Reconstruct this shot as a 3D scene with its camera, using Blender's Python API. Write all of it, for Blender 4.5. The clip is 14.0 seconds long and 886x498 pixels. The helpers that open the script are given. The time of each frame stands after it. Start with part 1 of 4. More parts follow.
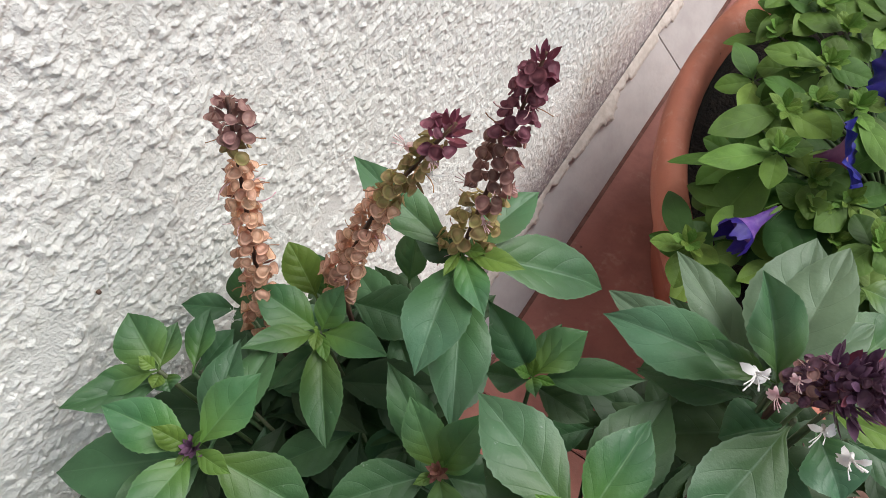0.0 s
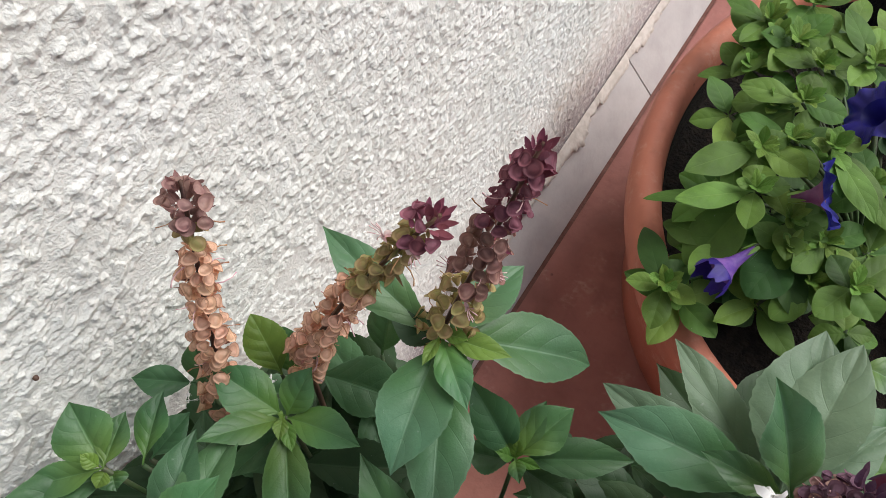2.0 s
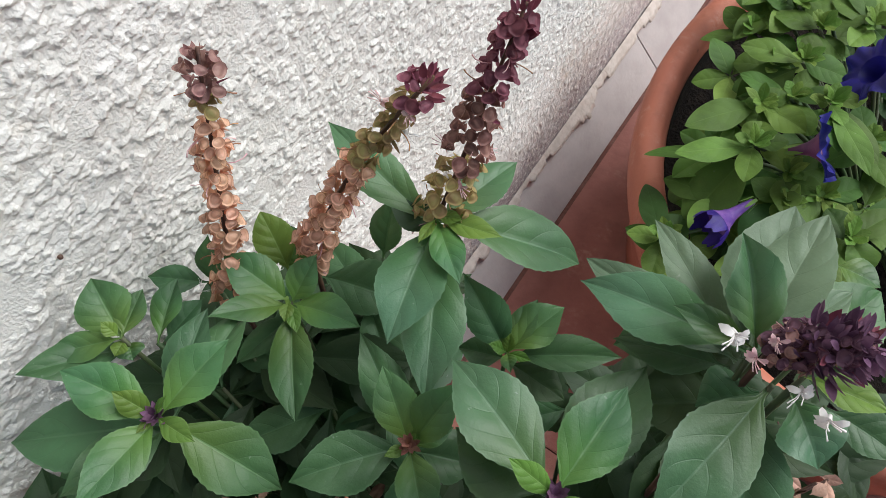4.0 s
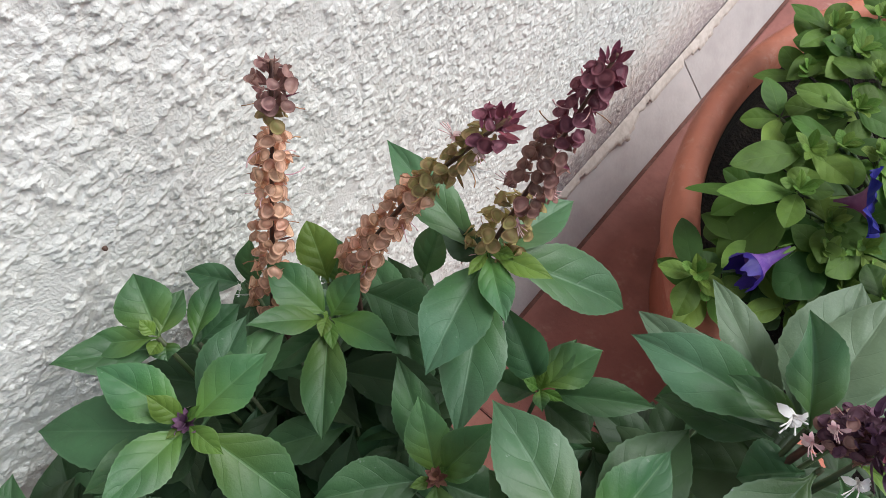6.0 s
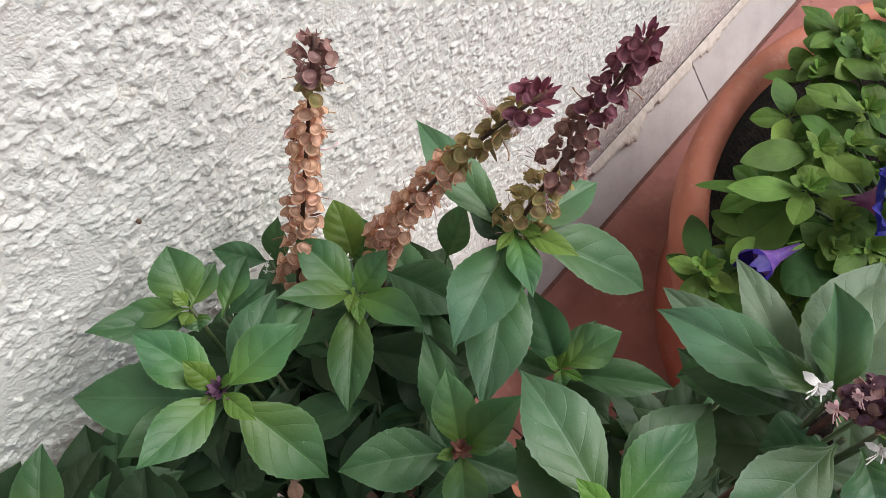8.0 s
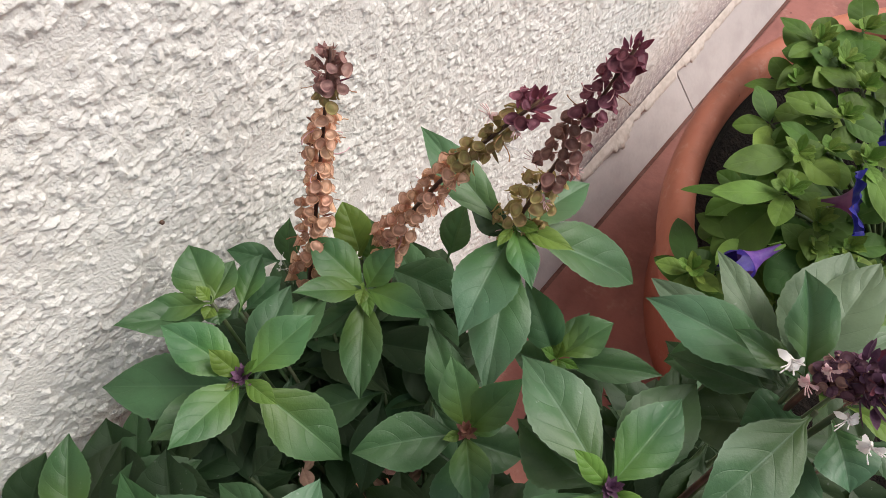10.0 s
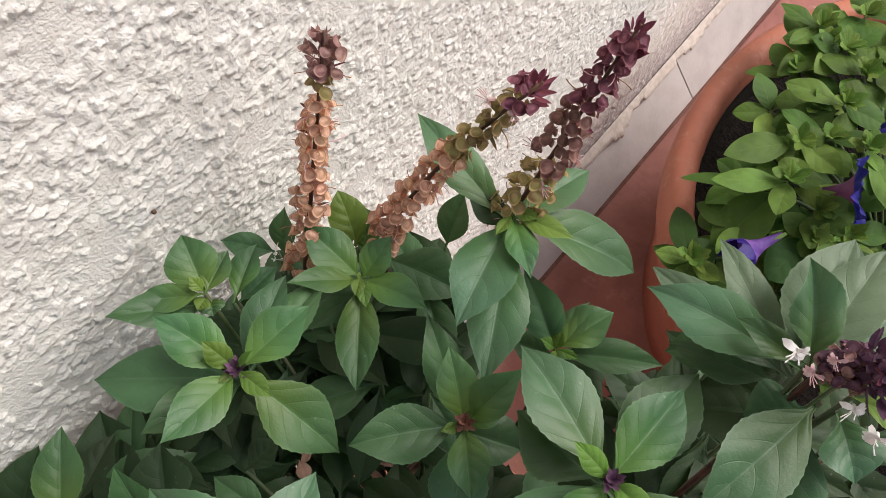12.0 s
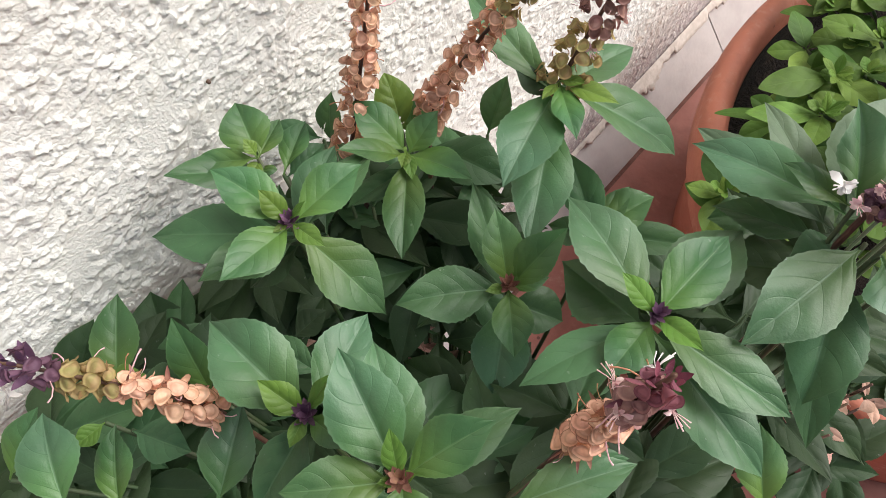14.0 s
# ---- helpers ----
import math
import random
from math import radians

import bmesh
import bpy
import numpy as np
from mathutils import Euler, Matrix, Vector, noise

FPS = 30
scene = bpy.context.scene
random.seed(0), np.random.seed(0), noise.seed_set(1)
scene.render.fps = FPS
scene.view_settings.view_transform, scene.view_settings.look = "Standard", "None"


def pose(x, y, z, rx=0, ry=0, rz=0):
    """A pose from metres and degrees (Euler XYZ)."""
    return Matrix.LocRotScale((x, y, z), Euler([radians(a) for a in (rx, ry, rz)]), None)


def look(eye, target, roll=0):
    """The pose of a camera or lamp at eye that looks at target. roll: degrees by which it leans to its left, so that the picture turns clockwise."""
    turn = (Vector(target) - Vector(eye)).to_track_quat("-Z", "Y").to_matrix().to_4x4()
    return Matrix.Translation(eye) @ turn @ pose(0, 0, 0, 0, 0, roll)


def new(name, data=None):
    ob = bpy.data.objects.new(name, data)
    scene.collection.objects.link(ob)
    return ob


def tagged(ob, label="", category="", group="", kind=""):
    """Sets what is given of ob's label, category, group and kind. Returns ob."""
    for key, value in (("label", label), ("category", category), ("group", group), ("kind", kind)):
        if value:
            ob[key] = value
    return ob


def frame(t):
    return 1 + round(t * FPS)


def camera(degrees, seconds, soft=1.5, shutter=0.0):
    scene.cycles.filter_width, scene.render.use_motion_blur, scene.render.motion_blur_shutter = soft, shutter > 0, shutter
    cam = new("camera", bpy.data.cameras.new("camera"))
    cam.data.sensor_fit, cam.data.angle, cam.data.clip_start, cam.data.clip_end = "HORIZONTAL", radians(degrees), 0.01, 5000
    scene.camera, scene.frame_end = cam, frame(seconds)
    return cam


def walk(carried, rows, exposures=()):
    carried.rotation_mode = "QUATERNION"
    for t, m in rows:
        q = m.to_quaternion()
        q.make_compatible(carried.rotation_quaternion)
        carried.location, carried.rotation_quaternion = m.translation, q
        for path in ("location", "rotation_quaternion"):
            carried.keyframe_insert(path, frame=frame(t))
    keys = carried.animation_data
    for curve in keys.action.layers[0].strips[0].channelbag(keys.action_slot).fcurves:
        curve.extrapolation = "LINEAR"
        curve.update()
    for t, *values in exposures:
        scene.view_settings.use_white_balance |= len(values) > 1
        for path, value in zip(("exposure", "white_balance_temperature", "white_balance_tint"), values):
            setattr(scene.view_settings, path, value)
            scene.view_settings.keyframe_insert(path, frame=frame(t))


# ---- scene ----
cam = camera(62.8, 14.0, soft=0.55)
PATH = [
    (0, (0.1615, 0.0001, 0.7371), (0.0457, 0.0964, 0.3666), -17.05),
    (0.5, (0.1502, -0.0017, 0.7292), (0.0359, 0.0984, 0.3592), -15.10),
    (1, (0.1409, -0.0027, 0.7162), (0.0312, 0.0994, 0.3453), -13.83),
    (1.5, (0.1438, 0.0114, 0.7262), (0.0377, 0.1199, 0.3561), -10.81),
    (2, (0.1411, 0.0206, 0.7275), (0.0399, 0.1304, 0.3564), -9.93),
    (2.5, (0.1565, 0.0000, 0.7115), (0.0606, 0.1007, 0.3364), -10.19),
    (2.7, (0.1647, -0.0030, 0.7075), (0.0693, 0.0965, 0.3321), -10.83),
    (4.8, (0.1666, -0.0088, 0.7378), (0.0536, 0.0995, 0.3697), -10.65),
    (5, (0.1628, -0.0053, 0.7335), (0.0521, 0.1004, 0.3640), -9.69),
    (5.5, (0.1501, -0.0061, 0.7304), (0.0376, 0.0942, 0.3599), -8.34),
    (6, (0.1503, -0.0056, 0.7290), (0.0390, 0.0946, 0.3581), -7.98),
    (6.5, (0.1495, -0.0096, 0.7301), (0.0386, 0.0927, 0.3597), -6.67),
    (7, (0.1478, -0.0105, 0.7300), (0.0385, 0.0931, 0.3594), -5.61),
    (7.5, (0.1486, -0.0101, 0.7325), (0.0374, 0.0936, 0.3625), -6.33),
    (8, (0.1501, -0.0192, 0.7307), (0.0376, 0.0833, 0.3608), -6.78),
    (8.5, (0.1582, -0.0329, 0.7290), (0.0472, 0.0697, 0.3587), -6.29),
    (9, (0.1601, -0.0364, 0.7424), (0.0458, 0.0722, 0.3748), -6.24),
    (9.2, (0.1561, -0.0338, 0.7457), (0.0445, 0.0766, 0.3778), -5.08),
    (11.3, (0.1532, -0.0295, 0.7438), (0.0434, 0.0786, 0.3747), -5.40),
    (11.5, (0.1532, -0.0300, 0.7403), (0.0457, 0.0763, 0.3699), -5.45),
    (12, (0.1533, -0.0294, 0.7412), (0.0457, 0.0778, 0.3711), -5.12),
    (12.5, (0.1557, -0.0317, 0.7425), (0.0479, 0.0768, 0.3730), -4.97),
    (13, (0.1583, -0.0333, 0.7398), (0.0520, 0.0744, 0.3695), -5.15),
    (13.5, (0.1730, -0.0411, 0.7196), (0.0766, 0.0542, 0.3433), -6.49),
    (14, (0.1730, -0.0665, 0.7316), (0.0610, 0.0292, 0.3597), -8.47),
]
walk(cam, [(t, look(eye, target, roll)) for t, eye, target, roll in PATH],
     [(0, 0.01, 6550, 10), (2.5, 0.00, 6550, 10), (5, -0.02, 6350, 10), (7, -0.03, 6400, 10), (9, -0.01, 6850, 13), (12.5, 0.03, 7000, 15), (13.2, 0.12, 6950, 14), (13.5, 0.20, 6950, 14), (14, 0.34, 6850, 12)])

# ---- light: open shade under a bright sky ----
SUN_ELEVATION, SUN_TURN = 46, 36
world = bpy.data.worlds.new("world")
scene.world = world
world.use_nodes = True
sky = world.node_tree.nodes.new("ShaderNodeTexSky")
sky.sky_type, sky.sun_disc = "NISHITA", False
sky.sun_elevation, sky.sun_rotation = radians(SUN_ELEVATION), radians(SUN_TURN)
sky.dust_density, sky.air_density = 3.0, 1.0
background = world.node_tree.nodes["Background"]
background.inputs["Strength"].default_value = 0.084
world.node_tree.links.new(sky.outputs["Color"], background.inputs["Color"])
sun_data = bpy.data.lights.new("sun", "SUN")
sun_data.energy, sun_data.angle, sun_data.color = 4.5, radians(48), (0.95, 0.97, 0.98)
sun = new("sun", sun_data)
sun_way = Vector((math.sin(radians(SUN_TURN)) * math.cos(radians(SUN_ELEVATION)), math.cos(radians(SUN_TURN)) * math.cos(radians(SUN_ELEVATION)), math.sin(radians(SUN_ELEVATION))))
sun.matrix_world = look(sun_way * 5, (0, 0, 0))


# ---- materials ----
def material(name, rough=0.6, spec=0.5):
    m = bpy.data.materials.new(name)
    m.use_nodes = True
    shader = m.node_tree.nodes["Principled BSDF"]
    shader.inputs["Roughness"].default_value = rough
    shader.inputs["Specular IOR Level"].default_value = spec
    return m, m.node_tree, shader


def node(tree, kind, **values):
    n = tree.nodes.new(kind)
    for key, value in values.items():
        n.inputs[key.replace("_", " ")].default_value = value
    return n


def maths(tree, op, a, b=None, c=None):
    n = tree.nodes.new("ShaderNodeMath")
    n.operation = op
    for k, v in enumerate((a, b, c)):
        if v is None:
            continue
        if isinstance(v, (int, float)):
            n.inputs[k].default_value = v
        else:
            tree.links.new(v, n.inputs[k])
    return n.outputs[0]


def mixed(tree, fac, a, b, blend="MIX"):
    n = tree.nodes.new("ShaderNodeMix")
    n.data_type, n.blend_type = "RGBA", blend
    for slot, v in (("Factor", fac), ("A", a), ("B", b)):
        socket = [s for s in n.inputs if s.name == slot and s.type == ("VALUE" if slot == "Factor" else "RGBA")][0]
        if isinstance(v, (int, float)):
            socket.default_value = v
        elif isinstance(v, tuple):
            socket.default_value = (*v, 1) if len(v) == 3 else v
        else:
            tree.links.new(v, socket)
    return [s for s in n.outputs if s.type == "RGBA"][0]


def ramp(tree, fac, low, high, a=0.0, b=1.0):
    n = tree.nodes.new("ShaderNodeMapRange")
    n.interpolation_type = "SMOOTHSTEP"
    for k, v in (("From Min", low), ("From Max", high), ("To Min", a), ("To Max", b)):
        n.inputs[k].default_value = v
    tree.links.new(fac, n.inputs["Value"])
    return n.outputs["Result"]


def grain(tree, scale, detail=4.0, rough=0.55, where="Object"):
    at = tree.nodes.new("ShaderNodeTexCoord")
    n = node(tree, "ShaderNodeTexNoise", Scale=scale, Detail=detail, Roughness=rough)
    tree.links.new(at.outputs[where], n.inputs["Vector"])
    return n.outputs["Fac"]


def bumped(tree, shader, height, strength, distance):
    b = node(tree, "ShaderNodeBump", Strength=strength, Distance=distance)
    tree.links.new(height, b.inputs["Height"])
    tree.links.new(b.outputs["Normal"], shader.inputs["Normal"])


def random_tint(tree, colour, amount, shift=0.03):
    """Varies a colour from object to object."""
    info = tree.nodes.new("ShaderNodeObjectInfo")
    hsv = tree.nodes.new("ShaderNodeHueSaturation")
    tree.links.new(maths(tree, "MULTIPLY_ADD", info.outputs["Random"], amount, 1 - amount / 2), hsv.inputs["Value"])
    spin = maths(tree, "FRACT", maths(tree, "MULTIPLY", info.outputs["Random"], 7.31))
    tree.links.new(maths(tree, "MULTIPLY_ADD", spin, shift, 0.5 - shift / 2), hsv.inputs["Hue"])
    tree.links.new(colour, hsv.inputs["Color"])
    return hsv.outputs["Color"]


def leaf_material(name, colour, vein, rough=0.42, sheen=0.5, vein_strength=0.42, fresh=None):
    m, tree, shader = material(name, rough, sheen)
    uv = tree.nodes.new("ShaderNodeUVMap")
    uv.uv_map = "UVMap"
    split = tree.nodes.new("ShaderNodeSeparateXYZ")
    tree.links.new(uv.outputs["UV"], split.inputs[0])
    u = maths(tree, "ABSOLUTE", maths(tree, "MULTIPLY_ADD", split.outputs["X"], 2.0, -1.0))
    v = split.outputs["Y"]
    # the midrib thins towards the tip; the side veins bend forwards
    rib = ramp(tree, maths(tree, "SUBTRACT", u, maths(tree, "MULTIPLY_ADD", v, -0.026, 0.030)), 0.0, 0.035, 1.0, 0.0)
    run = maths(tree, "SUBTRACT", v, maths(tree, "MULTIPLY", maths(tree, "POWER", u, 1.25), 0.26))
    wave = maths(tree, "ABSOLUTE", maths(tree, "SINE", maths(tree, "MULTIPLY", run, 17.0)))
    side = maths(tree, "MULTIPLY", ramp(tree, wave, 0.0, 0.13, 1.0, 0.0), ramp(tree, u, 0.45, 0.95, 1.0, 0.1))
    fine = grain(tree, 900, 3)
    blotch = grain(tree, 55, 3)
    tone = mixed(tree, ramp(tree, blotch, 0.3, 0.72), tuple(c * 0.82 for c in colour), tuple(c * 1.16 for c in colour))
    tone = mixed(tree, maths(tree, "MULTIPLY", ramp(tree, fine, 0.45, 0.75), 0.25), tone, tuple(c * 1.35 for c in colour))
    if fresh:
        # still growing: yellower towards the stalk
        tone = mixed(tree, maths(tree, "MULTIPLY", ramp(tree, v, 0.1, 0.75, 1.0, 0.0), 0.8), tone, fresh)
    tone = random_tint(tree, tone, 0.34, 0.036)
    tone = mixed(tree, maths(tree, "MULTIPLY", side, 0.07), tone, tuple(c * 0.55 for c in colour))
    tone = mixed(tree, maths(tree, "MULTIPLY", rib, vein_strength), tone, vein)
    # thin pale margin, and a few pale scars
    tone = mixed(tree, maths(tree, "MULTIPLY", ramp(tree, u, 0.90, 1.0), 0.32), tone, vein)
    scar = maths(tree, "MULTIPLY", ramp(tree, grain(tree, 420, 2), 0.70, 0.76), ramp(tree, grain(tree, 48, 1), 0.56, 0.64))
    tone = mixed(tree, maths(tree, "MULTIPLY", scar, 0.45), tone, tuple(0.5 * c + 0.22 for c in vein))
    tree.links.new(tone, shader.inputs["Base Color"])
    quilt = maths(tree, "ADD", maths(tree, "MULTIPLY", maths(tree, "MAXIMUM", rib, maths(tree, "MULTIPLY", side, 0.5)), -0.5), maths(tree, "MULTIPLY", wave, 0.35))
    bumped(tree, shader, maths(tree, "ADD", quilt, maths(tree, "MULTIPLY", fine, 0.45)), 0.35, 0.0007)
    shader.inputs["Subsurface Weight"].default_value = 0.0
    # thin blade: some light comes through
    glow = tree.nodes.new("ShaderNodeBsdfTranslucent")
    tree.links.new(mixed(tree, 0.5, tone, (0.10, 0.24, 0.04)), glow.inputs["Color"])
    both = tree.nodes.new("ShaderNodeMixShader")
    both.inputs[0].default_value = 0.22
    tree.links.new(shader.outputs[0], both.inputs[1])
    tree.links.new(glow.outputs[0], both.inputs[2])
    tree.links.new(both.outputs[0], tree.nodes["Material Output"].inputs["Surface"])
    return m


LEAF_YOUNG = leaf_material("young_leaf", (0.098, 0.186, 0.030), (0.19, 0.30, 0.10), 0.5, 0.35)
LEAF_MATURE = leaf_material("mature_leaf", (0.044, 0.112, 0.043), (0.10, 0.20, 0.10), 0.47, 0.44, 0.36)
# old leaves: green darkened beyond their age, for shade inside the shrub
LEAF_OLD_SHADED = leaf_material("old_shaded_leaf", (0.023, 0.048, 0.019), (0.05, 0.095, 0.045), 0.55, 0.3, 0.35)
LEAF_PALE = leaf_material("pale_leaf", (0.105, 0.168, 0.098), (0.18, 0.26, 0.16), 0.5, 0.4, 0.30)
LEAF_BROAD = leaf_material("broad_leaf", (0.057, 0.136, 0.066), (0.14, 0.24, 0.145), 0.45, 0.46, 0.42, (0.072, 0.158, 0.042))
LEAF_FRESH = leaf_material("fresh_leaf", (0.044, 0.120, 0.044), (0.12, 0.23, 0.095), 0.47, 0.44, 0.40, (0.096, 0.188, 0.030))
LEAVES = (LEAF_YOUNG, LEAF_MATURE, LEAF_OLD_SHADED, LEAF_PALE, LEAF_FRESH, LEAF_BROAD)
PETUNIA_YOUNG = leaf_material("petunia_young_leaf", (0.118, 0.210, 0.036), (0.19, 0.30, 0.08), 0.6, 0.25, 0.3)
PETUNIA_LEAF = leaf_material("petunia_leaf", (0.060, 0.125, 0.020), (0.12, 0.21, 0.05), 0.6, 0.25, 0.3)
# old petunia leaves, their green darkened to deepen the shaded gaps
PETUNIA_OLD_SHADED = leaf_material("petunia_old_shaded_leaf", (0.028, 0.070, 0.014), (0.05, 0.11, 0.03), 0.6, 0.25, 0.3)
PETUNIA = (PETUNIA_YOUNG, PETUNIA_LEAF, PETUNIA_OLD_SHADED)


def plain(name, colour, second, scale, rough=0.6, spec=0.4, bump=0.3, depth=0.0005, tint=0.2, through_light=0.0):
    """A two-tone surface with grain, for small things."""
    m, tree, shader = material(name, rough, spec)
    tone = mixed(tree, ramp(tree, grain(tree, scale), 0.35, 0.68), colour, second)
    tone = random_tint(tree, tone, tint)
    tree.links.new(tone, shader.inputs["Base Color"])
    bumped(tree, shader, grain(tree, scale * 3), bump, depth)
    if through_light:
        glow = tree.nodes.new("ShaderNodeBsdfTranslucent")
        tree.links.new(tone, glow.inputs["Color"])
        both = tree.nodes.new("ShaderNodeMixShader")
        both.inputs[0].default_value = through_light
        tree.links.new(shader.outputs[0], both.inputs[1])
        tree.links.new(glow.outputs[0], both.inputs[2])
        tree.links.new(both.outputs[0], tree.nodes["Material Output"].inputs["Surface"])
    return m


STEM = plain("stem", (0.040, 0.080, 0.026), (0.050, 0.058, 0.026), 60, 0.55)
STEM_DARK = plain("dark_stem", (0.060, 0.030, 0.022), (0.11, 0.06, 0.035), 120, 0.6)
CALYX_DRY = plain("dry_calyx", (0.52, 0.30, 0.17), (0.36, 0.17, 0.085), 220, 0.6, 0.3, 0.4, 0.0004, 0.5, 0.25)
CALYX_OLIVE = plain("olive_calyx", (0.15, 0.145, 0.05), (0.21, 0.12, 0.055), 200, 0.55, 0.35, 0.4, 0.0004, 0.4, 0.2)
CALYX_BROWN = plain("brown_calyx", (0.32, 0.17, 0.115), (0.22, 0.095, 0.08), 200, 0.55, 0.35, 0.4, 0.0004, 0.4, 0.15)
CALYX_MAROON = plain("maroon_calyx", (0.235, 0.065, 0.095), (0.17, 0.045, 0.072), 200, 0.5, 0.4, 0.4, 0.0004, 0.4, 0.1)
CALYX_MAUVE = plain("mauve_calyx", (0.33, 0.18, 0.155), (0.24, 0.12, 0.11), 200, 0.55, 0.35, 0.4, 0.0004, 0.4, 0.15)
CALYX_PURPLE = plain("purple_calyx", (0.100, 0.046, 0.092), (0.150, 0.078, 0.132), 200, 0.55, 0.4, 0.4, 0.0004, 0.4, 0.1)
BLOSSOM = plain("white_blossom", (0.86, 0.86, 0.83), (0.82, 0.79, 0.77), 300, 0.5, 0.3, 0.2, 0.0003, 0.1, 0.25)
BLOSSOM_PINK = plain("pink_blossom", (0.72, 0.42, 0.45), (0.80, 0.62, 0.60), 300, 0.5, 0.3, 0.2, 0.0003, 0.1, 0.25)
BLUE = plain("blue_petal", (0.010, 0.007, 0.115), (0.016, 0.010, 0.18), 90, 0.5, 0.3, 0.4, 0.0006, 0.2, 0.12)
LILAC = plain("lilac_tube", (0.20, 0.095, 0.33), (0.11, 0.045, 0.25), 150, 0.5, 0.3, 0.4, 0.0005, 0.1, 0.15)
WINE = plain("wine_tube", (0.14, 0.045, 0.10), (0.10, 0.03, 0.08), 150, 0.5, 0.3, 0.4, 0.0005, 0.1, 0.1)
# damp soil, its brown taken near black to carry the shade in the pots
SOIL_SHADED = plain("soil", (0.009, 0.007, 0.006), (0.020, 0.015, 0.011), 120, 0.9, 0.2, 1.0, 0.004, 0.1)
LITTER = plain("dry_leaf", (0.40, 0.235, 0.185), (0.27, 0.16, 0.115), 90, 0.7, 0.3, 0.6, 0.001, 0.5, 0.1)


def calyx_material(name, colour, second, edge):
    """The papery lip of a seed cup: veined, with a darker rim."""
    m, tree, shader = material(name, 0.55, 0.3)
    uv = tree.nodes.new("ShaderNodeUVMap")
    uv.uv_map = "UVMap"
    split = tree.nodes.new("ShaderNodeSeparateXYZ")
    tree.links.new(uv.outputs["UV"], split.inputs[0])
    tone = mixed(tree, ramp(tree, grain(tree, 260), 0.35, 0.68), colour, second)
    tone = random_tint(tree, tone, 0.35, 0.02)
    tone = mixed(tree, maths(tree, "MULTIPLY", maths(tree, "MULTIPLY", ramp(tree, split.outputs["X"], 0.44, 0.64), ramp(tree, split.outputs["X"], 0.68, 0.84, 1.0, 0.0)), 0.25), tone, edge)
    tone = mixed(tree, maths(tree, "MULTIPLY", ramp(tree, split.outputs["X"], 0.92, 1.0), 0.8), tone, edge)
    tree.links.new(tone, shader.inputs["Base Color"])
    bumped(tree, shader, grain(tree, 800), 0.4, 0.0004)
    glow = tree.nodes.new("ShaderNodeBsdfTranslucent")
    tree.links.new(tone, glow.inputs["Color"])
    both = tree.nodes.new("ShaderNodeMixShader")
    both.inputs[0].default_value = 0.42
    tree.links.new(shader.outputs[0], both.inputs[1])
    tree.links.new(glow.outputs[0], both.inputs[2])
    tree.links.new(both.outputs[0], tree.nodes["Material Output"].inputs["Surface"])
    return m


CUP_DRY = calyx_material("dry_cup", (0.86, 0.57, 0.41), (0.70, 0.42, 0.285), (0.26, 0.115, 0.065))
CUP_OLIVE = calyx_material("olive_cup", (0.40, 0.36, 0.14), (0.46, 0.33, 0.16), (0.20, 0.125, 0.06))
CUP_BROWN = calyx_material("brown_cup", (0.36, 0.21, 0.17), (0.27, 0.14, 0.12), (0.15, 0.06, 0.05))
CUP_MAROON = calyx_material("maroon_cup", (0.29, 0.105, 0.135), (0.22, 0.08, 0.105), (0.13, 0.04, 0.06))
CUP_PURPLE = calyx_material("purple_cup", (0.22, 0.115, 0.165), (0.16, 0.08, 0.12), (0.10, 0.045, 0.075))
CUP_MAUVE = calyx_material("mauve_cup", (0.44, 0.27, 0.235), (0.34, 0.19, 0.175), (0.20, 0.095, 0.09))


def terracotta(name, colour, second):
    m, tree, shader = material(name, 0.62, 0.3)
    big = grain(tree, 9, 5, 0.6)
    small = grain(tree, 160, 5, 0.6)
    tone = mixed(tree, ramp(tree, big, 0.32, 0.7), colour, second)
    tone = mixed(tree, maths(tree, "MULTIPLY", ramp(tree, small, 0.5, 0.8), 0.35), tone, tuple(c * 0.6 for c in colour))
    specks = node(tree, "ShaderNodeTexVoronoi", Scale=70.0)
    at = tree.nodes.new("ShaderNodeTexCoord")
    tree.links.new(at.outputs["Object"], specks.inputs["Vector"])
    dots = maths(tree, "MULTIPLY", ramp(tree, specks.outputs["Distance"], 0.10, 0.16, 1.0, 0.0), ramp(tree, grain(tree, 31, 2), 0.58, 0.62))
    tone = mixed(tree, maths(tree, "MULTIPLY", dots, 0.8), tone, (0.05, 0.02, 0.015))
    # chalky bloom and dark damp patches
    bloom = maths(tree, "MULTIPLY", ramp(tree, grain(tree, 26, 5, 0.7), 0.52, 0.72), ramp(tree, grain(tree, 210, 3), 0.35, 0.65))
    tone = mixed(tree, maths(tree, "MULTIPLY", bloom, 0.40), tone, (0.56, 0.36, 0.29))
    damp = ramp(tree, grain(tree, 15, 4, 0.6), 0.54, 0.66)
    tone = mixed(tree, maths(tree, "MULTIPLY", damp, 0.35), tone, tuple(c * 0.45 for c in colour))
    tree.links.new(random_tint(tree, tone, 0.1, 0.01), shader.inputs["Base Color"])
    bumped(tree, shader, maths(tree, "ADD", small, maths(tree, "MULTIPLY", big, 2.0)), 0.35, 0.0012)
    return m


POT_CLAY = terracotta("pot_clay", (0.45, 0.156, 0.096), (0.37, 0.126, 0.082))
FLOOR_CLAY = terracotta("floor_clay", (0.35, 0.142, 0.112), (0.22, 0.086, 0.068))
MORTAR = plain("mortar", (0.13, 0.060, 0.045), (0.17, 0.09, 0.07), 80, 0.9, 0.2, 0.7, 0.002)


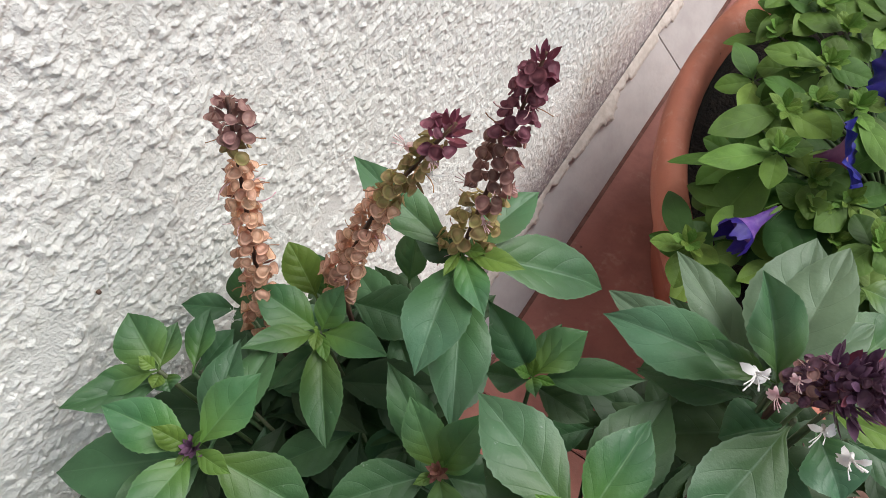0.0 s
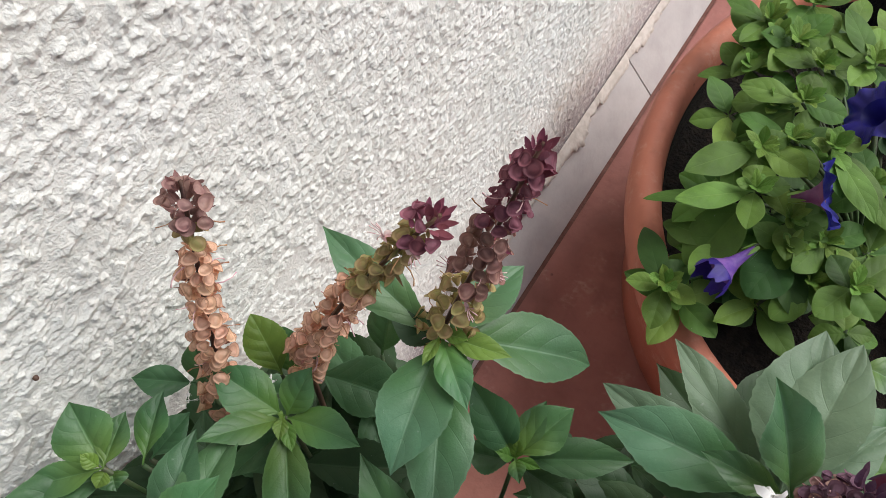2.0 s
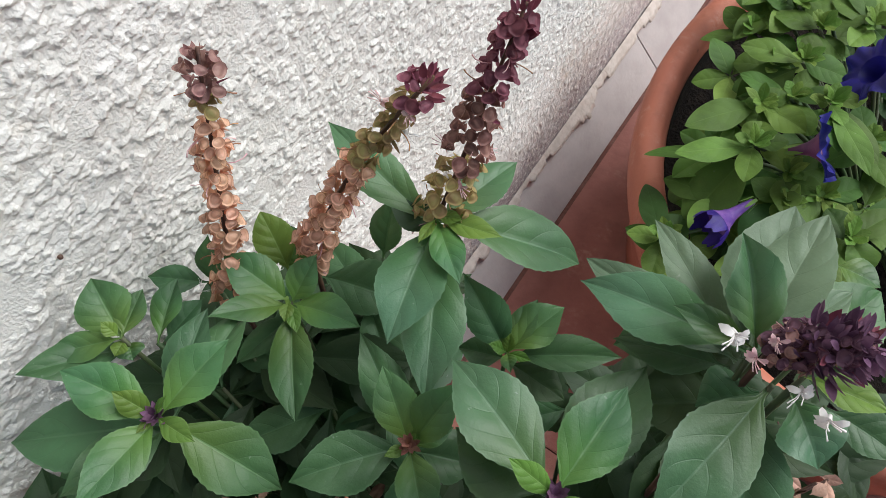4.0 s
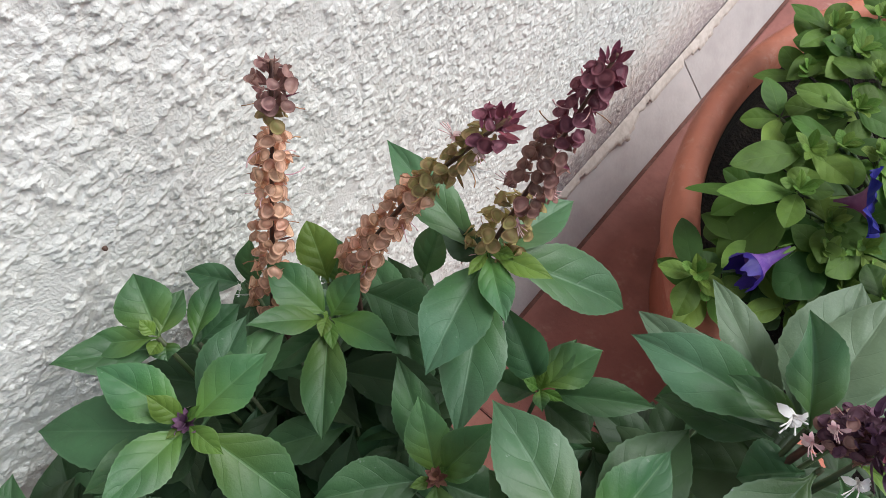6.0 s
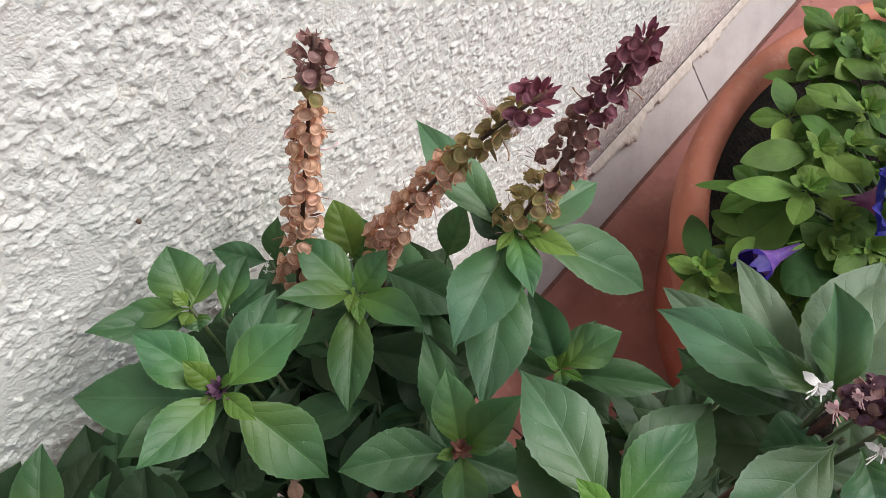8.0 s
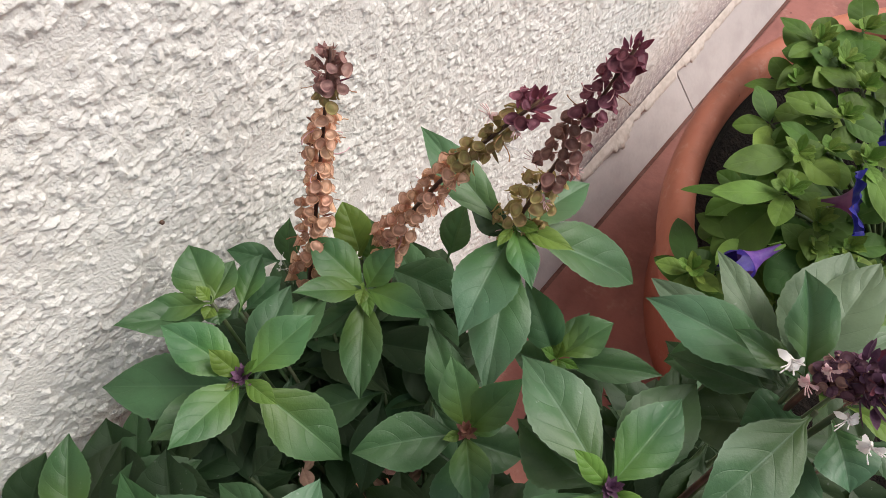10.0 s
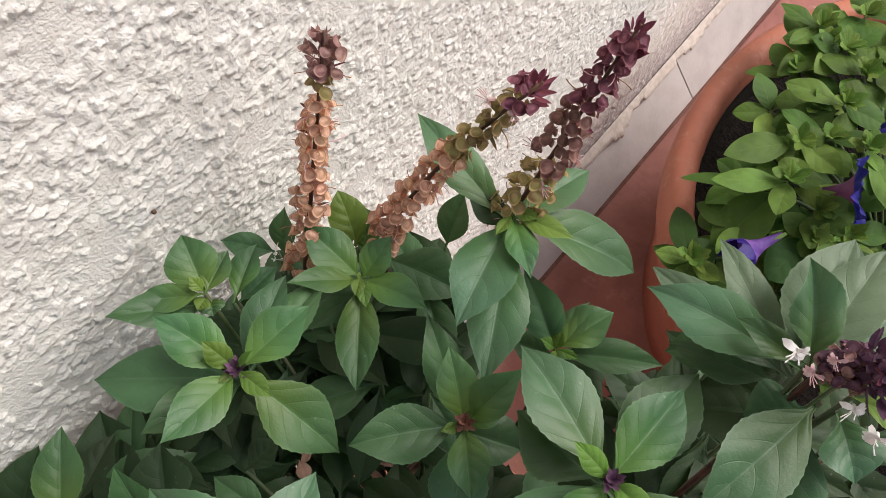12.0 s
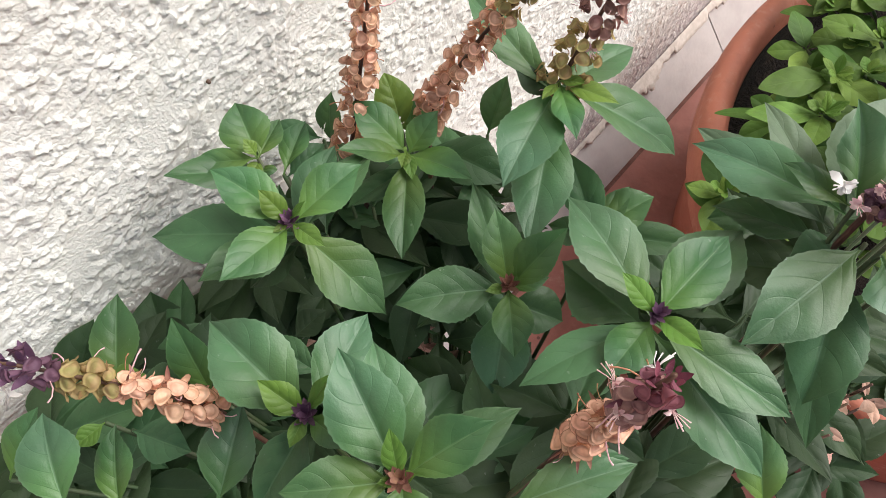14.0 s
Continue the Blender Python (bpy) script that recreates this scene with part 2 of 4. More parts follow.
def stucco_material():
    m, tree, shader = material("white_stucco", 0.82, 0.25)
    big, mid, small = grain(tree, 14, 4, 0.6), grain(tree, 90, 4, 0.6), grain(tree, 700, 4, 0.6)
    tone = mixed(tree, ramp(tree, big, 0.3, 0.75), (0.76, 0.76, 0.71), (0.84, 0.84, 0.80))
    tone = mixed(tree, maths(tree, "MULTIPLY", ramp(tree, mid, 0.58, 0.78), 0.35), tone, (0.60, 0.54, 0.44))
    tone = mixed(tree, maths(tree, "MULTIPLY", ramp(tree, small, 0.62, 0.8), 0.35), tone, (0.55, 0.52, 0.48))
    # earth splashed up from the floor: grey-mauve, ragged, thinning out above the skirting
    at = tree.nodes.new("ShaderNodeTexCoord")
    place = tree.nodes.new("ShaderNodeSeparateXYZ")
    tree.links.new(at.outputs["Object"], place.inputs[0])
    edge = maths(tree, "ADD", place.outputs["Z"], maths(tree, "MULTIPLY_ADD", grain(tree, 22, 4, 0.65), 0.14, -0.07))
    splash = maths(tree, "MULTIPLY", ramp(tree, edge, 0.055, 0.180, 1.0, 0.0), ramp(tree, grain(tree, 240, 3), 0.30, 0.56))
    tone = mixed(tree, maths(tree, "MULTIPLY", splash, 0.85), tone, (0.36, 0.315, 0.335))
    # tan water marks here and there
    marks = maths(tree, "MULTIPLY", ramp(tree, grain(tree, 9, 3), 0.60, 0.74), ramp(tree, grain(tree, 130, 3), 0.45, 0.66))
    tone = mixed(tree, maths(tree, "MULTIPLY", marks, 0.45), tone, (0.58, 0.47, 0.34))
    tree.links.new(tone, shader.inputs["Base Color"])
    bumped(tree, shader, maths(tree, "ADD", small, maths(tree, "MULTIPLY", mid, 0.6)), 0.8, 0.0011)
    return m


STUCCO = stucco_material()


def skirting_material():
    m, tree, shader = material("skirting_tile", 0.5, 0.35)
    big, small = grain(tree, 22, 5, 0.65), grain(tree, 260, 4)
    tone = mixed(tree, ramp(tree, big, 0.35, 0.7), (0.42, 0.39, 0.38), (0.355, 0.325, 0.318))
    tone = mixed(tree, maths(tree, "MULTIPLY", ramp(tree, small, 0.6, 0.8), 0.3), tone, (0.40, 0.36, 0.33))
    tree.links.new(random_tint(tree, tone, 0.08, 0.01), shader.inputs["Base Color"])
    bumped(tree, shader, maths(tree, "ADD", small, maths(tree, "MULTIPLY", big, 2.0)), 0.3, 0.0008)
    return m


SKIRTING = skirting_material()
LIP = plain("lip_plaster", (0.56, 0.51, 0.47), (0.45, 0.40, 0.36), 140, 0.8, 0.25, 0.6, 0.0008, 0.05)


# ---- mesh helpers ----
def mesh_object(name, verts, faces, mat, smooth=True):
    me = bpy.data.meshes.new(name)
    me.from_pydata([tuple(v) for v in verts], [], faces)
    me.materials.append(mat)
    if smooth:
        me.shade_smooth()
    me.update()
    return new(name, me)


def under(ob, parent, m=None):
    ob.parent = parent
    if m is not None:
        ob.matrix_basis = m
    return ob


def tube(points, radii, sides=6):
    """Vertices and faces of a round bar along points."""
    pts = [Vector(p) for p in points]
    verts, faces = [], []
    for i, p in enumerate(pts):
        way = (pts[min(i + 1, len(pts) - 1)] - pts[max(i - 1, 0)]).normalized()
        side = way.cross(Vector((0.31, 0.83, 0.46))).normalized()
        other = way.cross(side)
        for k in range(sides):
            a = 2 * math.pi * k / sides
            verts.append(p + radii[i] * (math.cos(a) * side + math.sin(a) * other))
    for i in range(len(pts) - 1):
        for k in range(sides):
            a, b = i * sides + k, i * sides + (k + 1) % sides
            faces.append((a, b, b + sides, a + sides))
    faces.append(tuple(range(sides))[::-1])
    faces.append(tuple(range((len(pts) - 1) * sides, len(pts) * sides)))
    return verts, faces


def lathe(profile, sides=64):
    """Vertices and faces of a profile of (radius, height) turned about z."""
    verts, faces = [], []
    for r, z in profile:
        for k in range(sides):
            a = 2 * math.pi * k / sides
            verts.append((r * math.cos(a), r * math.sin(a), z))
    for i in range(len(profile) - 1):
        for k in range(sides):
            a, b = i * sides + k, i * sides + (k + 1) % sides
            faces.append((a, b, b + sides, a + sides))
    return verts, faces


def leaf_mesh(length, width, droop, rng, blunt=0.0, teeth=1.0, rows_along=30, rows_across=10, fold=None):
    """A leaf blade along +x with its stalk at the origin: elliptic, channelled along the midrib, quilted between the side veins, toothed at the margin."""
    crease, twist, bend = rng.uniform(0.22, 0.52) - 0.45 * min(blunt, 0.6), rng.uniform(-0.30, 0.30), rng.uniform(-0.07, 0.07)
    fold = crease if fold is None else fold
    ripple, phase = rng.uniform(0.02, 0.07), rng.uniform(0, 6.28)
    peak, full = 0.94 + 0.10 * blunt + rng.uniform(-0.07, 0.06), 1.13 - 0.52 * blunt + rng.uniform(-0.08, 0.12)
    uneven, curl = rng.uniform(-0.06, 0.06), rng.uniform(0.0, 0.10)
    stalk, half_rows = 0.07, rows_across // 2
    verts, faces, uvs = [], [], []
    for i in range(rows_along + 1):
        v = i / rows_along
        if v < stalk:
            half = 0.05 + 0.03 * v / stalk
        else:
            s = (v - stalk) / (1 - stalk)
            half = max(math.sin(math.pi * s ** peak) ** full, 0.08 * (1 - s) if s < 0.5 else 0.008)
        for j in range(-half_rows, half_rows + 1):
            u = math.copysign(abs(j / half_rows) ** 1.3, j)
            edge = abs(u) > 0.99
            tooth = 1 + (0.030 * teeth * (rng.uniform(0.4, 1.2) if i % 2 else -0.35) if edge and 0.2 < v < 0.96 else 0)
            y = u * half * width / 2 * tooth * (1 + math.copysign(uneven, u))
            lift = fold * (1.65 * abs(y) - 1.15 * y * y / (width / 2)) + ripple * width * math.sin(v * 9 + phase + (1.5 if u > 0 else 0)) * u * u * half
            puff = (0.015 + 0.05 * min(blunt, 0.4) * (teeth > 0)) * width * half * math.sin((v - 0.26 * abs(u) ** 1.25) * 17.0) ** 2 * (1 - abs(u) ** 3) * min(1, 6 * abs(u))
            z = lift + puff - droop * length * v * v + droop * length * 0.35 * v + twist * y * v - curl * length * max(0, v - 0.72) ** 2 * 4
            verts.append((v * length * (1 - 0.25 * droop * v), y + bend * length * v * (v - 0.9), z))
            uvs.append((0.5 + u / 2, v))
    # the straight line from stalk to tip runs along +x
    wide = rows_across + 1
    end = verts[rows_along * wide + half_rows]
    verts = [(x * length / end[0], y - end[1] * x / end[0], z - end[2] * x / end[0]) for x, y, z in verts]
    for i in range(rows_along):
        for j in range(rows_across):
            a = i * wide + j
            faces.append((a, a + wide, a + wide + 1, a + 1))
    me = bpy.data.meshes.new("leaf")
    me.from_pydata(verts, [], faces)
    layer = me.uv_layers.new(name="UVMap")
    layer.data.foreach_set("uv", [c for loop in me.loops for c in uvs[loop.vertex_index]])
    me.shade_smooth()
    return me


def leaf_pose(base, azimuth, elevation, roll=0.0):
    return Matrix.Translation(base) @ pose(0, 0, 0, 0, 0, azimuth) @ pose(0, 0, 0, 0, -elevation, 0) @ pose(0, 0, 0, roll, 0, 0)


def add_leaf(parent, base, azimuth, elevation, length, width, droop, mat, rng, blunt=0.0, teeth=1.0, fold=None):
    me = leaf_mesh(length, width, droop, rng, blunt, teeth, fold=fold)
    me.materials.append(mat)
    ob = new("leaf", me)
    return under(ob, parent, leaf_pose(base, azimuth, elevation, rng.uniform(-9, 9)))


# ---- the setting ----
WALL_LOW = 0.040


def stucco_wall():
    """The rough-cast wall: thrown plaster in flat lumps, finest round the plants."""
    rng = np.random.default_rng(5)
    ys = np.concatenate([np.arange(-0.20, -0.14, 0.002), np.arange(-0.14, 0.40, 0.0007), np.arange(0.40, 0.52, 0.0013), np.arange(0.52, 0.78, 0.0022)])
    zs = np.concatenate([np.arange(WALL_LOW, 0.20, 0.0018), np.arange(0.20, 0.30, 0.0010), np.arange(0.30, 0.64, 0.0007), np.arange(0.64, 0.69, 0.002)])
    high = np.zeros((len(zs), len(ys)))
    # flakes: each swells gently and ends in a sharp lower edge; small grains lie between them
    count = 74000
    cy, cz = rng.uniform(-0.20, 0.78, count), rng.uniform(WALL_LOW, 0.69, count)
    flake = rng.random(count) < 0.58
    size = np.where(flake, rng.uniform(0.0012, 0.0037, count), rng.uniform(0.0005, 0.0013, count))
    tall = np.where(flake, rng.uniform(0.0003, 0.0015, count), rng.uniform(0.0003, 0.0009, count))
    turn, slim = rng.normal(0.35, 0.65, count), rng.uniform(0.4, 0.95, count)
    patch = sum(np.sin(cy * a + cz * b + c) for a, b, c in ((95, 40, 0.3), (-60, 110, 1.7), (170, -130, 2.9), (30, 210, 4.1)))
    kept = patch + rng.normal(0, 0.8, count) > -2.0
    for k in range(count):
        if not kept[k]:
            continue
        reach = size[k] * 1.1
        a, b = np.searchsorted(ys, (cy[k] - reach, cy[k] + reach))
        c, d = np.searchsorted(zs, (cz[k] - reach, cz[k] + reach))
        if a == b or c == d:
            continue
        dy, dz = ys[a:b][None, :] - cy[k], zs[c:d][:, None] - cz[k]
        p, q = dy * math.cos(turn[k]) + dz * math.sin(turn[k]), (dz * math.cos(turn[k]) - dy * math.sin(turn[k])) / slim[k]
        far = np.sqrt(p * p + q * q) / size[k] + 0.10 * np.sin(5 * np.arctan2(q, p) + k) + 0.08 * np.sin(11 * np.arctan2(q, p) + 3 * k)
        swell = 0.55 - 0.5 * q / size[k] if flake[k] else 1.0
        high[c:d, a:b] = np.maximum(high[c:d, a:b], tall[k] * swell * np.clip((1.0 - far) / 0.07, 0, 1))
    # broad unevenness
    for _ in range(60):
        oy, oz, wide, up = rng.uniform(-0.3, 0.9), rng.uniform(-0.1, 0.8), rng.uniform(0.02, 0.09), rng.normal(0, 0.0008)
        high += up * np.exp(-((ys[None, :] - oy) ** 2 + (zs[:, None] - oz) ** 2) / wide**2)
    ny, nz = len(ys), len(zs)
    verts = np.empty((nz, ny, 3))
    verts[..., 0], verts[..., 1], verts[..., 2] = high, ys[None, :], zs[:, None]
    index = np.arange(ny * nz).reshape(nz, ny)
    quads = np.stack([index[:-1, :-1], index[:-1, 1:], index[1:, 1:], index[1:, :-1]], -1).reshape(-1, 4)
    me = bpy.data.meshes.new("wall_west")
    me.vertices.add(ny * nz)
    me.vertices.foreach_set("co", verts.ravel())
    me.loops.add(quads.size)
    me.loops.foreach_set("vertex_index", quads.ravel())
    me.polygons.add(len(quads))
    me.polygons.foreach_set("loop_start", np.arange(0, quads.size, 4))
    me.update(calc_edges=True)
    me.validate()
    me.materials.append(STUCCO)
    me.shade_smooth()
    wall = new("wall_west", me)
    tagged(wall, "white rough-cast stucco wall with coarse plaster lumps", "wall", kind="structure")
    # the plainer stretches of the same wall round the near one
    y0, y1, z0, z1 = ys[0], ys[-1], zs[0], zs[-1]
    for low_y, high_y, low_z, high_z, back in ((-2.5, y0, 0, 2.6, 0), (y1, 4.0, 0, 2.6, 0), (y0, y1, z1, 2.6, 0), (y0, y1, 0, z0, 0), (y0, y1, z0, z1, 0.008)):
        bm = bmesh.new()
        bmesh.ops.create_cube(bm, size=1, matrix=Matrix.LocRotScale((-0.1 + 0.0005 - back / 2, (low_y + high_y) / 2, (low_z + high_z) / 2), None, (0.2 - back, high_y - low_y, high_z - low_z)))
        me2 = bpy.data.meshes.new("wall_stretch")
        bm.to_mesh(me2)
        bm.free()
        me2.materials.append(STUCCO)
        under(new("wall_stretch", me2), wall)
    return wall


stucco_wall()

ground_mesh = mesh_object("ground", [(-40, -40, -0.012), (40, -40, -0.012), (40, 40, -0.012), (-40, 40, -0.012)], [(0, 1, 2, 3)], MORTAR, False)
tagged(ground_mesh, "grey mortar bed of the terrace floor", "ground", kind="structure")


def box_piece(name, size, mat, bevel=0.002):
    bm = bmesh.new()
    bmesh.ops.create_cube(bm, size=1, matrix=Matrix.Diagonal((*size, 1)))
    bmesh.ops.bevel(bm, geom=bm.edges[:], offset=bevel, segments=2, affect="EDGES")
    me = bpy.data.meshes.new(name)
    bm.to_mesh(me)
    bm.free()
    me.materials.append(mat)
    return me


def floor_tiles():
    floor = tagged(new("floor"), "terracotta-red square tile floor with dark joints", "floor", kind="structure")
    tile = box_piece("floor_tile", (0.4488, 0.4488, 0.012), FLOOR_CLAY, 0.0012)
    for i in range(8):
        for j in range(-5, 7):
            under(new("floor_tile", tile), floor, pose(0.045 + 0.225 + 0.45 * i, 0.085 + 0.225 + 0.45 * j, -0.006 + random.uniform(-0.0006, 0.0006)))
    return floor


floor_tiles()


def skirting():
    """Sloping tiles that close the corner between wall and floor, with rough plaster run over their upper edge."""
    run = tagged(new("baseboard"), "sloping off-white skirting tiles along the wall foot", "skirting", kind="structure")
    slope = math.degrees(math.atan2(0.046, 0.040))
    tile = box_piece("skirting_tile", (0.0615, 0.3994, 0.008), SKIRTING, 0.0007)
    for j in range(-6, 9):
        under(new("skirting_tile", tile), run, pose(0.0185, 0.322 + 0.40 * j, 0.0205, 0, slope, random.uniform(-0.12, 0.12)))
    rng = random.Random(3)
    verts, faces = [], []
    n = 1100
    for i in range(n):
        y = -0.3 + 1.3 * i / n
        low = 0.0095 + 0.0050 * noise.noise((y * 14, 0.3, 0)) + 0.0030 * noise.noise((y * 90, 5.0, 0)) + 0.0016 * noise.noise((y * 300, 5.0, 3)) + 0.0042 * round(2.4 * noise.noise((y * 26, 9.0, 1)))
        low = max(low, 0.003)
        thick = 0.0018 + 0.0009 * noise.noise((y * 40, 2.0, 7))
        # the strip follows the slope: down and outwards from the wall
        down, out = Vector((0.656, 0, -0.755)), Vector((0.755, 0, 0.656))
        top = Vector((0.0, y, 0.052))
        for along, lift in ((-0.004, 0.003), (low * 0.5, thick + 0.001), (low - 0.0008, thick), (low, 0.0)):
            verts.append(top + down * along + out * (lift + 0.0022))
    for i in range(n - 1):
        for k in range(3):
            a = i * 4 + k
            faces.append((a, a + 1, a + 5, a + 4))
    lip = mesh_object("plaster_lip", verts, faces, LIP)
    under(lip, run)
    # dark joint at the foot of the tiles
    strip = box_piece("foot_joint", (0.016, 6.3, 0.012), MORTAR, 0.0005)
    under(new("foot_joint", strip), run, pose(0.0400, 0.75, -0.0080))
    return run


skirting()


# ---- pots ----
def clay_pot(x, y, radius, height, label, soil_low=0.045):
    """A round terracotta pot with a heavy rolled rim."""
    pot = tagged(new("flower_pot"), label, "pot")
    pot.location = (x, y, 0)
    r, h, foot = radius, height, radius * 0.90
    rim = [(r - 0.010, h - 0.050), (r - 0.003, h - 0.049), (r, h - 0.044), (r + 0.001, h - 0.020), (r - 0.001, h - 0.008), (r - 0.005, h - 0.002), (r - 0.010, h), (r - 0.018, h - 0.0015), (r - 0.022, h - 0.006), (r - 0.024, h - 0.012), (r - 0.0262, h - 0.022)]
    body = [(0.001, 0.0), (foot - 0.006, 0.0), (foot, 0.005), (foot + 0.35 * (r - 0.012 - foot), h * 0.32), (r - 0.012, h - 0.049), (r - 0.014, h - 0.047), (r - 0.0262, h - 0.047)]
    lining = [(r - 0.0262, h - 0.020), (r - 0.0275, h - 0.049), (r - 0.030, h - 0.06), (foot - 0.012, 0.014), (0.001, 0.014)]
    v, f = lathe(rim, 96)
    under(mesh_object("rim", v, f, POT_CLAY), pot)
    v, f = lathe(body, 96)
    under(mesh_object("body", v, f, POT_CLAY), pot)
    # the inner wall gets the same near-black, as painted shade below the rim
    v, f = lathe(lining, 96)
    under(mesh_object("inside", v, f, SOIL_SHADED), pot)["label"] = "damp inside of the pot, coloured near black for its deep shade"
    rng = random.Random(int(radius * 1000))
    verts, faces, n, rings = [], [], 40, 10
    for i in range(rings + 1):
        for k in range(n):
            a, q = 2 * math.pi * k / n, (r - 0.0275) * i / rings
            verts.append((q * math.cos(a), q * math.sin(a), h - soil_low + 0.006 * noise.noise((q * math.cos(a) * 40, q * math.sin(a) * 40, radius))))
    for i in range(rings):
        for k in range(n):
            a, b = i * n + k, i * n + (k + 1) % n
            faces.append((a, b, b + n, a + n))
    soil = tagged(mesh_object("soil", verts, faces, SOIL_SHADED), "dark damp potting soil in a clay pot, blackened for shade", "soil", kind="stuff")
    soil.location = (x, y, 0)
    return pot


POT = (0.3160, 0.404)
clay_pot(*POT, 0.2435, 0.210, "wide terracotta pot with a rolled rim, planted with blue petunias", 0.060)
clay_pot(0.160, -0.080, 0.105, 0.250, "terracotta pot hidden under the dense basil shrub")


# ---- basil ----
def calyx_mesh(name, radius, mat, seed=0):
    """A seed cup: a round shallow lip that faces +x, on a short narrow tube."""
    n, wry = 12, random.Random(seed)
    tilt, dent, flat = wry.uniform(0, 6.28), wry.uniform(0.06, 0.20), wry.uniform(0.74, 1.0)
    rings = ((0.0, 0.0005), (0.38, 0.0004), (0.68, -0.0001), (0.86, 0.0001), (1.0, 0.0005))
    verts, faces, uvs = [(rings[0][1], 0, 0)], [], [0.0]
    for share, x in rings[1:]:
        for k in range(n):
            a = 2 * math.pi * k / n
            r = radius * share * (1 + dent * math.sin(a + tilt) + 0.06 * math.cos(3 * a + tilt))
            verts.append((x + 0.0006 * share * math.cos(2 * a + tilt), r * math.cos(a), flat * r * math.sin(a)))
            uvs.append(share)
    for k in range(n):
        faces.append((0, 1 + k, 1 + (k + 1) % n))
    for i in range(3):
        for k in range(n):
            a, b = 1 + i * n + k, 1 + i * n + (k + 1) % n
            faces.append((a, a + n, b + n, b))
    first = len(verts)
    for x, r in ((-0.0006, 0.66), (-0.0020, 0.50), (-0.0036, 0.16)):
        for k in range(6):
            a = 2 * math.pi * k / 6
            verts.append((x, r * radius * math.cos(a), r * radius * math.sin(a)))
            uvs.append(0.8)
    for i in range(2):
        for k in range(6):
            a, b = first + i * 6 + k, first + i * 6 + (k + 1) % 6
            faces.append((a, b, b + 6, a + 6))
    me = bpy.data.meshes.new(name)
    me.from_pydata(verts, [], faces)
    layer = me.uv_layers.new(name="UVMap")
    layer.data.foreach_set("uv", [c for loop in me.loops for c in (uvs[loop.vertex_index], 0.5)])
    me.materials.append(mat)
    me.shade_smooth()
    return me


def bract_mesh(name, length, width, mat):
    """A small pointed bract along +x, cupped."""
    verts, faces = [], []
    for i in range(6):
        v = i / 5
        half = width * 0.78 * v ** 0.6 * (1 - v) ** 0.9 + 0.00005
        for u in (-1, 0, 1):
            verts.append((length * v, u * half, 0.35 * abs(u) * half + 0.25 * length * v * v))
    for i in range(5):
        for j in range(2):
            a = i * 3 + j
            faces.append((a, a + 3, a + 4, a + 1))
    me = bpy.data.meshes.new(name)
    me.from_pydata(verts, [], faces)
    me.materials.append(mat)
    me.shade_smooth()
    return me


CALYX = {key: [calyx_mesh("calyx", 0.0028, mat, seed) for seed in range(4)] for key, mat in (("dry", CUP_DRY), ("olive", CUP_OLIVE), ("brown", CUP_BROWN), ("maroon", CUP_MAROON), ("purple", CUP_PURPLE), ("mauve", CUP_MAUVE))}
BRACT = {key: bract_mesh("bract", 0.0062, 0.0042, mat) for key, mat in (("brown", CALYX_BROWN), ("mauve", CALYX_MAUVE), ("maroon", CALYX_MAROON), ("purple", CALYX_PURPLE), ("olive", CALYX_OLIVE))}


def blossom_mesh(mat, seed):
    """A small two-lipped blossom along +x: tube, four upper lobes, a long lower lip and thread-like stamens."""
    rng = random.Random(seed)
    v, f = tube([(0, 0, 0), (0.0015, 0, 0.0002), (0.003, 0, 0.0003)], [0.0006, 0.0008, 0.0010], 7)
    verts, faces = [Vector(p) for p in v], list(f)[:-1]
    for angle, long in ((40, 0.0034), (75, 0.0036), (108, 0.0036), (142, 0.0034), (268, 0.0050)):
        a = radians(angle + rng.uniform(-8, 8))
        out = Vector((0.35, math.cos(a), math.sin(a))).normalized()
        side = out.cross(Vector((1, 0, 0))).normalized()
        first = len(verts)
        for i in range(4):
            s = i / 3
            half = 0.0012 * math.sin(math.pi * (0.16 + 0.74 * s))
            for u in (-1, 1):
                verts.append(Vector((0.0028, 0, 0.0003)) + out * (0.0004 + long * s) + side * u * half * (1 + 0.25 * math.sin(5 * s + angle)) + Vector((-0.0022 * s * s + 0.0006 * u * math.sin(3 * s + angle), 0, 0)))
        for i in range(3):
            q = first + i * 2
            faces.append((q, q + 1, q + 3, q + 2))
    for _ in range(5):
        far = Vector((0.0090 + rng.uniform(-0.001, 0.002), rng.uniform(-0.003, 0.003), rng.uniform(-0.004, 0.001)))
        v, f = tube([(0.003, 0, 0), far * 0.55 + Vector((0.001, 0, 0.0006)), far], [0.00018, 0.00016, 0.00028], 4)
        first = len(verts)
        verts += [Vector(p) for p in v]
        faces += [tuple(k + first for k in face) for face in f]
    me = bpy.data.meshes.new("blossom")
    me.from_pydata([tuple(p) for p in verts], [], faces)
    me.materials.append(mat)
    me.shade_smooth()
    return me


BLOSSOMS = [blossom_mesh(BLOSSOM, 1), blossom_mesh(BLOSSOM, 2), blossom_mesh(BLOSSOM_PINK, 3)]


def thread_mesh(seed):
    """A curled dry thread along +x."""
    rng = random.Random(seed)
    k = rng.uniform(-0.0016, 0.0016)
    v, f = tube([(0, 0, 0), (0.0020, k * 0.3, 0.0004), (0.0040, k, 0.0002), (0.0052, k * 1.6, -0.0006)], [0.00016, 0.00018, 0.00016, 0.00024], 4)
    me = bpy.data.meshes.new("thread")
    me.from_pydata([tuple(p) for p in v], [], f)
    me.materials.append(CALYX_DRY if seed % 2 else BLOSSOM_PINK)
    me.shade_smooth()
    return me


